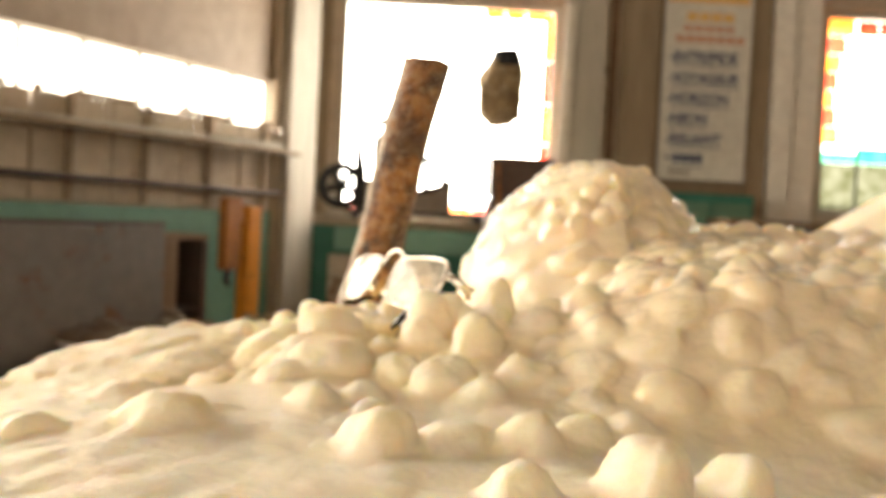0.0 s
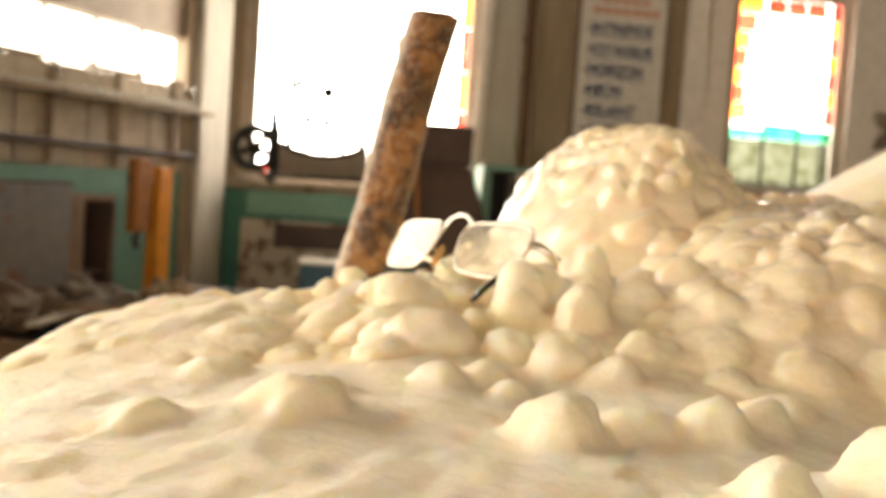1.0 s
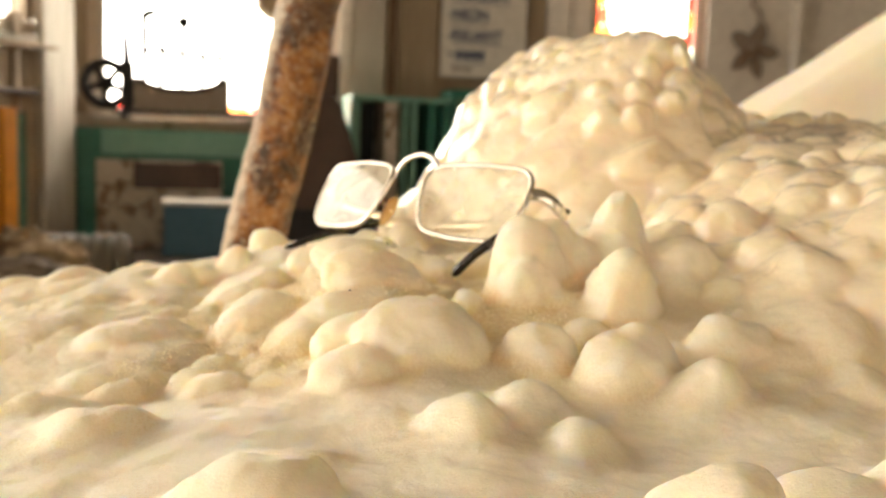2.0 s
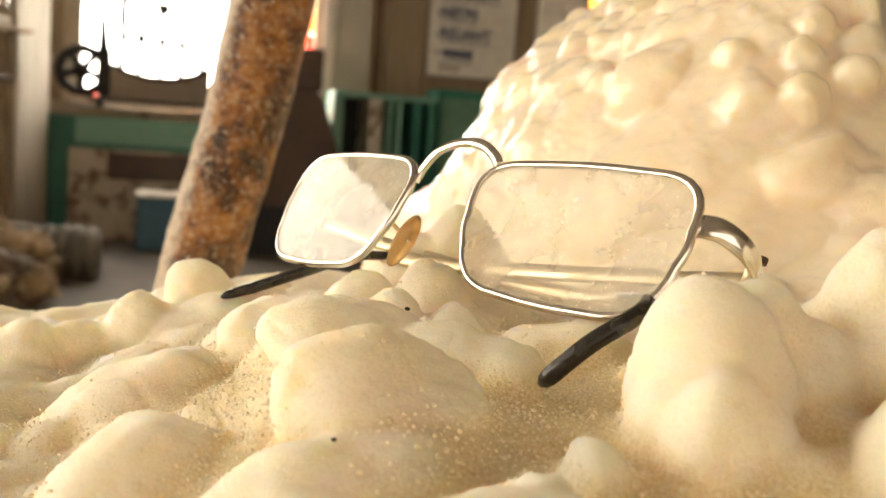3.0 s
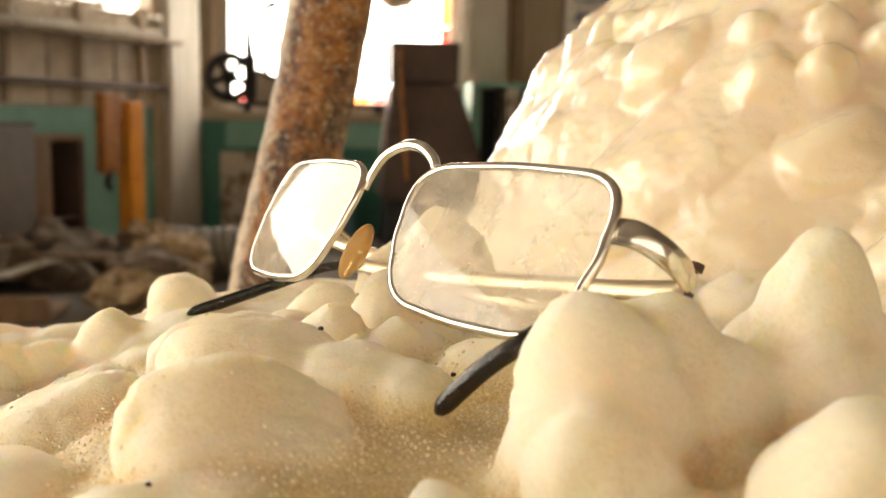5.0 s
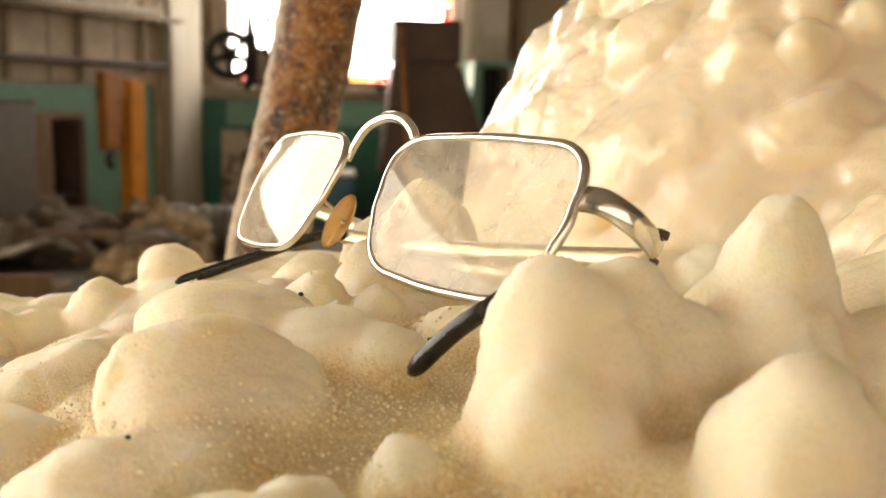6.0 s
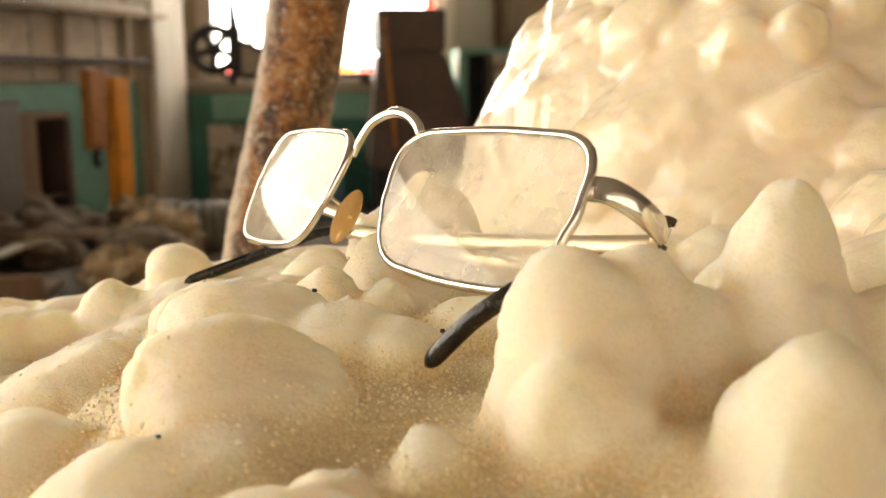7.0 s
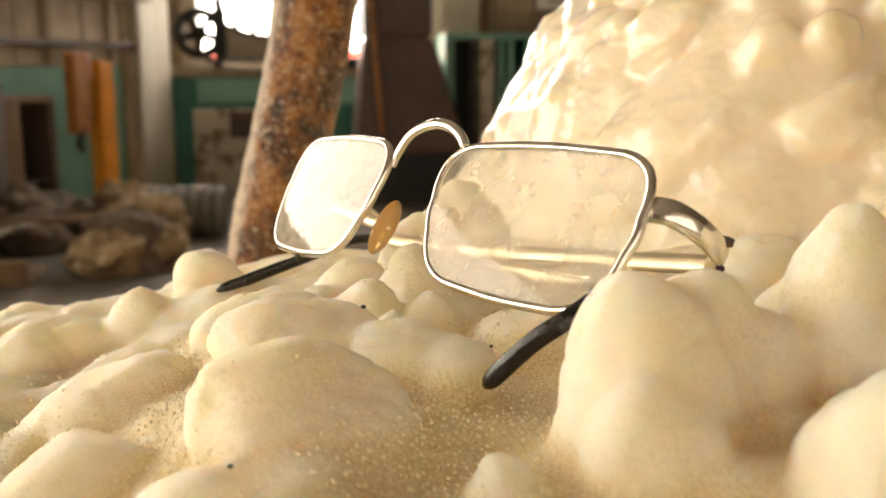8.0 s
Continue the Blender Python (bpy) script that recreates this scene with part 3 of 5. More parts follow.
part("wire", tube([(0.02, 0, 0.3), (0.02, 0, HIGH - 2.0)], 0.003, 6), DARK, blk)

hood = thing("metal_hood", "brown rusted sheet-metal hood standing on the floor under the window", "hood")
bm = bmesh.new()
top = [(0.50, 7.45), (0.98, 7.45), (0.98, 7.85), (0.50, 7.85)]
bot = [(0.42, 7.25), (1.22, 7.25), (1.22, 7.95), (0.42, 7.95)]
V = [bm.verts.new((x, y, 1.16)) for x, y in top] + [bm.verts.new((x, y, 0.36)) for x, y in bot]
for k in range(4):
    bm.faces.new((V[k], V[(k + 1) % 4], V[4 + (k + 1) % 4], V[4 + k]))
bm.faces.new(V[:4][::-1])
bm.faces.new(V[4:])
bmesh.ops.bevel(bm, geom=list(bm.edges), offset=0.02, segments=2, affect="EDGES")
part("cone", bm, BROWN, hood)
part("cap", box(0.50, 0.98, 7.45, 7.85, 1.165, 1.46, 0.015), BROWN, hood)
part("base", box(0.46, 1.18, 7.29, 7.91, 0.0, 0.355, 0.01), DARK, hood)
part("stay", tube([(0.55, 7.42, 1.4), (0.60, 7.26, 0.5)], 0.014, 8), RUST_OR, hood)

rack = thing("green_rack", "dark green steel rack with upright slots and pale dividers", "rack")
part("top", box(1.10, 1.86, 7.6, 8.06, 1.155, 1.19, 0.006), MINT, rack)
# the back is near-black, putting the slots' shade into its colour
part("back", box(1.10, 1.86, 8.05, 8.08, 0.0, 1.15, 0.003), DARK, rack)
part("bottom", box(1.10, 1.86, 7.6, 8.045, 0.06, 0.1, 0.004), TEAL, rack)
for x, wd_, mt in ((1.10, 0.07, MINT), (1.36, 0.10, PEEL), (1.50, 0.03, MINT), (1.57, 0.035, MINT), (1.70, 0.05, TEAL), (1.81, 0.05, TEAL)):
    part("divider", box(x, x + wd_, 7.62, 8.045, 0.104, 1.152, 0.004), mt, rack)

crate = thing("green_cabinet", "dark green painted cabinet against the boards", "cabinet")
part("body", box(1.90, 2.58, 7.72, 8.10, 0.0, 1.27, 0.01), TEAL, crate)
part("door", box(1.93, 2.23, 7.705, 7.718, 0.08, 1.2, 0.004), GREEN, crate)
part("door", box(2.25, 2.55, 7.705, 7.718, 0.08, 1.2, 0.004), GREEN, crate)

counter = thing("counter", "long wooden counter, its front coloured dark for the shade below the top", "counter")
part("top", box(2.20, 4.6, 7.1, 7.69, 1.03, 1.08, 0.008), TAN_WOOD, counter)
# the near-black front stands for the shade below the top
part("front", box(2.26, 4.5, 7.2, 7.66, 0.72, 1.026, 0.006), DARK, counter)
part("shelf", box(2.26, 4.5, 7.16, 7.66, 0.62, 0.70, 0.006), WHITE, counter)
for x in (2.3, 4.4):
    part("leg", box(x, x + 0.08, 7.25, 7.6, 0.0, 0.616, 0.006), TAN_WOOD, counter)

brd = thing("leaning_board", "peeling whitewashed board leaning on the wall", "board")
part("panel", box(-0.72, 0.18, 7.92, 7.96, 0.0, 0.65, 0.006, m=None), PEEL, brd)
part("batten", box(-0.46, 0.17, 7.895, 7.917, 0.44, 0.635, 0.005), BROWN, brd)
bx = thing("blue_box", "blue painted box with a pale rim on the floor", "box")
part("body", box(-0.24, 0.24, 7.45, 7.85, 0.0, 0.36, 0.008), BLUE, bx)
part("rim", box(-0.25, 0.25, 7.44, 7.86, 0.362, 0.385, 0.006), WHITE, bx)

# ---- along the west wall (built in its own axes)
def west_thing(name, label, cat, kind=""):
    t = thing(name, label, cat)
    t.matrix_world = LW
    if kind:
        t["kind"] = kind
    return t


corner = west_thing("corner_column", "tall pale painted column in the workshop corner", "column")
part("shaft", box(0.05, 0.44, 0.003, 0.12, 0, HIGH, 0.03), PALE_WOOD, corner)
part("casing", box(0.445, 0.52, 0.003, 0.05, 0.0, HIGH, 0.006), PLASTER, corner)

strip = west_thing("window_3", "long narrow blown-out strip window of many panes", "window", "structure")
for i in range(6):
    a = STRIP[0] + 0.02 + i * 0.47
    pane(box(a, a + 0.45, -0.09, -0.084, STRIP[2] + 0.02, STRIP[3] - 0.02, 0), CLEAR, strip)
    part("mullion", box(a - 0.013, a - 0.007, -0.11, -0.06, STRIP[2] + 0.002, STRIP[3] - 0.002, 0.002), PALE_WOOD, strip)
# added boards close most of the lower lights; their gaps make the bright glints
edge = STRIP[0]
for g0, g1, z0 in ((0.62, 0.92, 1.575), (1.50, 1.92, 1.575), (2.40, 2.64, 1.555), (2.70, 2.90, 1.53), (3.0, 3.0, 1.6)):
    part("infill_board", box(edge + 0.002, g0 - 0.002, -0.05, -0.02, STRIP[2] + 0.002, 1.645, 0.004), OLD_WOOD, strip)
    if g1 > g0:
        part("infill_board", box(g0, g1, -0.05, -0.02, STRIP[2] + 0.002, z0, 0.004), OLD_WOOD, strip)
    edge = g1
tallw = west_thing("window_4", "wide bright workshop window of many panes", "window", "structure")
for a, b in ((TALL[0] + 0.03, 5.4), (5.44, 7.6), (7.64, TALL[1] - 0.03)):
    pane(box(a, b, -0.06, -0.054, TALL[2] + 0.03, TALL[3] - 0.03, 0), CLEAR, tallw)
    part("mullion", box(a - 0.03, a - 0.005, -0.09, -0.03, TALL[2] + 0.002, TALL[3] - 0.002, 0.003), PALE_WOOD, tallw)

lower = west_thing("lower_cladding", "grey-brown glazed lower wall with green dado and rails", "cladding", "structure")
for i in range(7):
    part("panel", box(0.30 + i * 0.62, 0.90 + i * 0.62, 0.003, 0.03, 0.98, 1.60, 0.006), PLASTER, lower)
part("dado", box(0.3, 6.0, 0.003, 0.035, 0.0, 0.965, 0.006), GREEN, lower)
part("rail", tube([(0.35, 0.08, 1.10), (6.0, 0.08, 1.14)], 0.022, 10), BROWN, lower)
part("rail", tube([(0.35, 0.05, 1.47), (6.0, 0.05, 1.40)], 0.03, 8), PALE_WOOD, lower)
for i in range(6):
    part("post", box(0.62 + i * 0.62, 0.67 + i * 0.62, 0.036, 0.06, 0.98, 1.62, 0.005), OLD_WOOD, lower)

# glossy glass insulators and jars along the ledge
ledge = west_thing("ledge", "narrow wooden ledge below the strip window", "ledge", "structure")
part("plank", box(0.4, 5.0, 0.062, 0.22, 1.40, 1.43, 0.006), OLD_WOOD, ledge)
jar = west_thing("glass_jar", "small clear glass jar on the window ledge", "jar")
part("glass", lathe([(0.045, 0.0), (0.05, 0.01), (0.05, 0.09), (0.03, 0.115), (0.032, 0.135)], 18), CLEAR, jar, smooth=True)
part("lid", lathe([(0.034, 0.1352), (0.036, 0.138), (0.036, 0.155), (0.03, 0.158)], 18), METAL, jar, "shiny metal lid", smooth=True)
jar["group"] = "jars on the ledge"
JU = [0.62, 0.95, 1.22, 1.5, 1.62, 1.95, 2.4, 2.75, 3.1]
jar.matrix_world = LW @ Matrix.Translation((JU[0], 0.14, 1.431))
for i, u in enumerate(JU[1:]):
    copy_thing(jar, LW @ Matrix.Translation((u, 0.13 + 0.02 * (i % 2), 1.431)))

sheet = west_thing("board_sheet", "large grey-brown stained sheet leaning on the wall", "sheet")
part("panel", box(2.06, 4.0, 0.36, 0.40, 0.02, 0.85, 0.01, m=None), SHEET, sheet)
part("edge", box(2.05, 4.0, 0.355, 0.405, 0.852, 0.875, 0.008), BROWN, sheet)
# near-black back, brown side and shelf hold the shade of the inside
cab = west_thing("open_cabinet", "open wooden box cabinet with a dark inside", "cabinet")
part("side", box(1.60, 1.65, 0.05, 0.35, 0.0, 0.76, 0.006), BROWN, cab)
part("side", box(1.88, 2.02, 0.05, 0.35, 0.0, 0.76, 0.006), TAN_WOOD, cab)
part("top", box(1.60, 2.02, 0.05, 0.35, 0.762, 0.80, 0.006), TAN_WOOD, cab)
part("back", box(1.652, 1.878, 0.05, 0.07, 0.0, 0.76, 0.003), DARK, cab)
part("shelf", box(1.652, 1.878, 0.072, 0.33, 0.3, 0.32, 0.003), BROWN, cab)

orange = west_thing("orange_stand", "orange painted steel stand with a rusted hanging bracket", "stand")
part("post", box(1.10, 1.24, 0.30, 0.40, 0.132, 1.00, 0.012), ORANGE, orange)
part("bracket", box(1.29, 1.46, 0.31, 0.38, 0.56, 1.05, 0.02), RUST_OR, orange)
part("hook", tube(curve_pts([(1.37, 0.345, 0.57), (1.40, 0.345, 0.50), (1.37, 0.345, 0.46)], 5), 0.02, 8), DARK, orange, smooth=True)
part("arm", box(1.242, 1.32, 0.32, 0.37, 0.88, 0.98, 0.01), RUST_OR, orange)
part("foot", box(1.06, 1.46, 0.26, 0.44, 0.0, 0.13, 0.01), ORANGE, orange)

# ---- floor clutter behind the foam
coil = thing("rolled_hose", "dusty grey ribbed hose lying rolled on the floor", "hose", at=(-0.62, 6.3, 0.13))
for k in range(6):
    bm = bmesh.new()
    tube([(0.075 * k - 0.2, 0.12 * math.cos(a), 0.12 * math.sin(a)) for a in [math.tau * i / 22 for i in range(22)]], 0.042, 8, True, bm)
    part("turn", bm, HOSE, coil, smooth=True)
rng = random.Random(5)
for i in range(40):
    t_ = thing("rubble_lump", "dusty brown lump of workshop debris on the floor", "debris", "floor debris")
    r_ = rng.uniform(0.06, 0.17)
    t_.location = (rng.uniform(-2.0, -0.72), rng.uniform(5.2, 7.0), r_ * 0.55 + (0.11 if i % 3 == 0 else 0.0))
    part("lump", lump_mesh(r_, i + 2, (1.2, 1, 0.8), 0.5, 3), JUNK if i % 4 else CRUST, t_, smooth=False)
for i in range(9):
    x, y, a = rng.uniform(-2.0, -0.8), rng.uniform(5.0, 6.8), rng.uniform(0, 3.1)
    pl = thing("scrap_plank", "short broken plank lying on the debris", "plank", "scrap planks", at=(x, y, 0.16 + 0.01 * i))
    pl.rotation_euler = (rng.uniform(-0.2, 0.2), rng.uniform(-0.2, 0.2), a)
    part("plank", box(-0.26, 0.26, -0.04, 0.04, -0.012, 0.012, 0.004), TAN_WOOD if i % 2 else PALE_WOOD, pl)
cr = thing("timber_crate", "low tan timber crate edge on the floor", "crate", at=(-1.42, 5.05, 0.0))
part("slat", box(-0.3, 0.2, -0.02, 0.02, 0.0, 0.12, 0.006), TAN_WOOD, cr)
part("floor_board", box(-0.3, 0.2, 0.022, 0.4, 0.0, 0.02, 0.004), TAN_WOOD, cr)

# ---------------------------------------------------------------- rusted pipe in the foam
pipe = thing("rusted_pipe", "leaning rusted steel pipe crusted with lime, stuck in the foam", "pipe", at=(-0.0355, 1.053, 0.0))
bm = bmesh.new()
NS, NR = 48, 130
slope = 0.033 / 0.157
rings = []
for j in range(NR):
    z = 0.62 + (1.134 - 0.62) * j / (NR - 1)
    cx = -0.019 + (z - 1.132) * slope + 0.0355 + 0.0012 * math.sin(z * 40)
    ring = []
    for k in range(NS):
        a = math.tau * k / NS
        q = Vector((math.cos(a) * 2, math.sin(a) * 2, z * 60))
        r = 0.0222 + 0.0009 * noise.noise(q) + 0.0006 * noise.noise(q * 2.7) + 0.0003 * noise.noise(q * 6)
        if math.cos(a) < -0.72:
            r += 0.0012 * max(0, noise.noise(Vector((5, 0, z * 130))))
        zz = z + (0.0022 * noise.noise(Vector((math.cos(a) * 3, math.sin(a) * 3, 9))) - 0.1 * 0.0222 * math.cos(a) if j == NR - 1 else 0)
        ring.append(bm.verts.new((cx + r * math.cos(a), r * math.sin(a), zz)))
    rings.append(ring)
inner = [bm.verts.new((v.co.x * 0.82 + (-0.019 + 0.0355) * 0.18, v.co.y * 0.82, v.co.z - 0.001)) for v in rings[-1]]
deep = [bm.verts.new((v.co.x - 0.01, v.co.y, v.co.z - 0.05)) for v in inner]
rings += [inner, deep]
for A, B in zip(rings, rings[1:]):
    for k in range(NS):
        bm.faces.new((A[k], A[(k + 1) % NS], B[(k + 1) % NS], B[k]))
bm.faces.new(deep)
part("shaft", bm, RUST, pipe, smooth=True)

# ---------------------------------------------------------------- the foam heap
def smooth01(t):
    t = np.clip(t, 0, 1)
    return t * t * (3 - 2 * t)


def foam_base(x, y):
    """Height of the heap without its lumps."""
    z = 0.913 + 0.016 * smooth01((y - 0.5) / 0.2)
    z = z - 0.015 * smooth01((-0.055 - x) / 0.065) * smooth01((y - 0.5) / 0.15) - 1.5 * np.maximum(0, -0.12 - x) ** 2 - 5.0 * np.maximum(0, -0.24 - x) ** 2
    z = z - 3.0 * np.maximum(0, y - 0.79) ** 2 * smooth01((0.06 - x) / 0.1) - 0.8 * np.maximum(0, y - 1.0) ** 2
    z = z - 0.9 * np.maximum(0, 0.38 - y) ** 2
    z = z - 0.16 * np.maximum(0, np.minimum(x, 0.3) - 0.05) * smooth01((0.57 - y) / 0.06)  # the front falls away to the east, a tilt added for shade
    z = z + 0.044 * smooth01((x - 0.02) / 0.11) * smooth01((y - 0.535) / 0.085) + 0.014 * smooth01((x - 0.06) / 0.14) * smooth01((y - 0.60) / 0.2)  # the wetter foam stands up in a low face
    z = z + 0.0125 * np.exp(-((x - 0.020) / 0.042) ** 2 - ((y - 0.648) / 0.034) ** 2) + 0.006 * np.exp(-((x + 0.064) / 0.024) ** 2 - ((y - 0.66) / 0.03) ** 2)
    # the mound: a blunt dome behind the spectacles
    d = np.sqrt(np.abs((x - 0.110) / np.where(x < 0.110, 0.099, 0.122)) ** 2.2 + np.abs((y - 0.862) / 0.158) ** 2.2)
    soft = smooth01((1.02 - d) / np.where(x < 0.110, 0.58, 0.88)) ** np.where(x < 0.110, 0.78, 1.0)
    dw = np.hypot((x - 0.110) / 0.099, (y - 0.862) / 0.158)
    west = np.sqrt(np.clip((1.0 - dw) / 0.68, 0, 1))
    w = np.where(x < 0.110, np.abs(x - 0.110) / (0.099 * np.maximum(dw, 1e-3)), 0.0) ** 2
    dome = 0.930 + 0.100 * (soft * (1 - w) + west * w)
    z = np.where(d < 1.02, np.maximum(z, dome), z)
    # the heap's rim comes down to the floor all round
    z = z - 3.8 * np.maximum(0, np.hypot(x, y - 0.6) - 0.56) ** 2
    return np.maximum(z, -0.05)


def axis(marks):
    out = []
    for a, b, step in marks:
        out += list(np.arange(a, b, step))
    return np.array(out)


GX = axis(((-1.5, -0.5, 0.05), (-0.5, -0.32, 0.01), (-0.32, -0.13, 0.0027), (-0.13, 0.12, 0.0011), (0.12, 0.36, 0.0025), (0.36, 0.6, 0.012), (0.6, 1.6, 0.05)))
GY = axis(((-0.5, 0.2, 0.05), (0.2, 0.36, 0.01), (0.36, 0.6, 0.0022), (0.6, 0.80, 0.0011), (0.80, 1.0, 0.002), (1.0, 1.2, 0.01), (1.2, 1.9, 0.05)))
X, Y = np.meshgrid(GX, GY)
Z = foam_base(X, Y)
for _ in range(3):  # soften the foot of the mound
    Z[1:-1, 1:-1] = 0.5 * Z[1:-1, 1:-1] + 0.125 * (Z[:-2, 1:-1] + Z[2:, 1:-1] + Z[1:-1, :-2] + Z[1:-1, 2:])
e = 0.004
NX = -(foam_base(X + e, Y) - foam_base(X - e, Y)) / (2 * e)
NY = -(foam_base(X, Y + e) - foam_base(X, Y - e)) / (2 * e)
NX, NY = np.clip(NX, -2.2, 2.2), np.clip(NY, -2.2, 2.2)
NL = np.sqrt(NX ** 2 + NY ** 2 + 1)
P0 = np.stack([X, Y, Z], -1)
NRM = np.stack([NX / NL, NY / NL, 1 / NL], -1)

# a lump is: x, y, radius, height, stretch, heading of the long axis, bluntness (small is blunt), lean towards the south
LUMPS = []
FIXED = []
rl = random.Random(11)


def lump(x, y, r, h, stretch=1.0, heading=0.0, blunt=0.5, lean=0.0):
    FIXED.append((x, y, r, h, stretch, heading, blunt, lean))


def dune(x, y, r, h, stretch=1.1, heading=0.2):
    """A low rounded swelling of the powdery front."""
    lump(x, y, r * 0.95, h, stretch, heading, 0.82)


def scale(x, y, r, h, stretch=1.3, heading=-0.1, lean=0.6):
    """A flattened lump that leans forward like an overlapping scale."""
    lump(x, y, r, h, stretch, heading, 0.45, lean)


def scatter(x0, x1, y0, y1, n, r0, r1, h0, h1, gap, st=(1.0, 1.5), head=(-0.5, 0.5), keep=None, blunt=0.5):
    made = []
    tries = 0
    while len(made) < n and tries < n * 40:
        tries += 1
        x, y, r = rl.uniform(x0, x1), rl.uniform(y0, y1), r0 + (r1 - r0) * rl.random() ** 1.6
        if keep and not keep(x, y):
            continue
        if any((x - q[0]) ** 2 + (y - q[1]) ** 2 < (gap * (r + q[2])) ** 2 for q in made + FIXED):
            continue
        lean = 0.25 + 0.4 * rl.random() if x < -0.012 and 0.575 < y < 0.695 else 0.0
        made.append((x, y, r, r * rl.uniform(h0, h1), rl.uniform(*st), rl.uniform(*head), blunt * rl.uniform(0.85, 1.2), lean))
    LUMPS.extend(made)


# the blunt lumps beside the hinge
lump(-0.0080, 0.6455, 0.0122, 0.0218, 1.10, -0.2, 0.36)
lump(0.0015, 0.6480, 0.0092, 0.0192, 1.0, 0.3, 0.40)
lump(-0.0128, 0.6425, 0.0085, 0.0172, 1.0, 0.3, 0.40)
lump(-0.0180, 0.6410, 0.0074, 0.0105, 1.0, 0.4, 0.40)
lump(-0.0125, 0.6350, 0.0090, 0.0140, 1.2, 0.2, 0.40)
lump(0.0085, 0.6445, 0.0085, 0.0125, 1.0, 1.2, 0.42)
lump(0.0228, 0.6485, 0.0102, 0.0255, 1.0, 1.5, 0.40)
lump(0.0205, 0.6430, 0.0105, 0.0140, 1.0, 1.5, 0.42)
lump(0.0160, 0.6540, 0.0062, 0.0125, 1.0, 0.3, 0.45)
lump(0.0110, 0.6200, 0.0118, 0.0190, 1.2, 0.9, 0.42)
lump(0.0420, 0.6400, 0.0130, 0.0110, 1.2, 0.6, 0.45)
lump(0.0520, 0.6620, 0.0130, 0.0091, 1.2, 0.6, 0.45)
lump(0.0700, 0.6550, 0.0120, 0.0120, 1.1, 0.8, 0.45)
# scales in front of the spectacles
scale(-0.0610, 0.6530, 0.0118, 0.0120, 1.36, -0.12, 0.62)
scale(-0.0600, 0.6860, 0.0098, 0.0118, 1.60, -0.10, 0.55)
scale(-0.0680, 0.7130, 0.0088, 0.0108, 1.55, 0.10, 0.50)
scale(-0.0342, 0.6735, 0.0062, 0.0078, 1.2, 0.0, 0.35)
scale(-0.0423, 0.6790, 0.0070, 0.0100, 1.3, 0.15, 0.3)
scale(-0.0950, 0.7020, 0.0115, 0.0098, 1.40, 0.15, 0.3)
scale(-0.0970, 0.6600, 0.0118, 0.0108, 1.25, 0.1, 0.45)
scale(-0.0690, 0.6360, 0.0120, 0.0062, 1.6, 0.0, 0.4)
lump(-0.0425, 0.7010, 0.0047, 0.0076, 1.0, 0.0, 0.45)
lump(-0.0455, 0.7130, 0.0090, 0.0118, 1.0, 0.3, 0.45)
lump(-0.0550, 0.7280, 0.0075, 0.0072, 1.2, 0.4, 0.5)
lump(-0.0340, 0.7090, 0.0078, 0.0088, 1.0, 0.0, 0.45)
lump(-0.0260, 0.7100, 0.0046, 0.0062, 1.0, 0.0, 0.5)
lump(-0.0340, 0.6340, 0.0060, 0.0056, 1.0, 0.0, 0.45)
lump(-0.0476, 0.6217, 0.0072, 0.0100, 1.0, 0.2, 0.5)
# round ones along the western edge
lump(-0.0820, 0.7760, 0.0098, 0.0142, 1.0, 0.0, 0.42)
lump(-0.0960, 0.7570, 0.0094, 0.0124, 1.1, 0.3, 0.45)
lump(-0.1120, 0.7560, 0.0086, 0.0088, 1.3, 0.3, 0.5)
lump(-0.1245, 0.7490, 0.0094, 0.0106, 1.1, 0.3, 0.45)
lump(-0.0470, 0.7400, 0.0090, 0.0110, 1.2, 0.5, 0.5)
lump(-0.0660, 0.7420, 0.0090, 0.0045, 1.3, 0.4, 0.5)
# under and behind the bridge
lump(-0.0330, 0.7300, 0.0100, 0.0170, 1.1, 0.8, 0.5)
lump(-0.0300, 0.7540, 0.0100, 0.0190, 1.1, 0.8, 0.5)
lump(-0.0170, 0.7580, 0.0165, 0.0265, 1.0, 0.0, 0.45)
lump(-0.0120, 0.7000, 0.0140, 0.0073, 1.1, 0.6, 0.5)
lump(0.0300, 0.7380, 0.0165, 0.0100, 1.5, 0.2, 0.45)
lump(0.0490, 0.7260, 0.0110, 0.0090, 1.1, 0.2, 0.45)
# swellings half-way to the spectacles
lump(-0.0560, 0.6020, 0.0145, 0.0140, 1.15, 0.1, 0.5, 0.25)
lump(-0.0770, 0.5900, 0.0098, 0.0090, 1.2, 0.5, 0.55, 0.2)
lump(-0.0740, 0.6145, 0.0088, 0.0092, 1.5, 0.6, 0.5, 0.2)
lump(-0.0850, 0.6320, 0.0095, 0.0070, 1.6, 0.6, 0.5, 0.2)
lump(-0.1340, 0.6630, 0.0150, 0.0080, 1.3, 0.1, 0.55)
lump(-0.0245, 0.5930, 0.0096, 0.0108, 1.1, 0.2, 0.5)
lump(-0.0040, 0.5790, 0.0133, 0.0140, 1.1, 0.2, 0.5)
lump(0.0320, 0.5890, 0.0114, 0.0120, 1.1, 0.2, 0.5)
dune(0.0130, 0.5640, 0.0105, 0.0090)
dune(-0.0365, 0.5620, 0.0105, 0.0066)
dune(-0.0310, 0.5400, 0.0095, 0.0070)
dune(-0.0554, 0.5505, 0.0098, 0.0074)
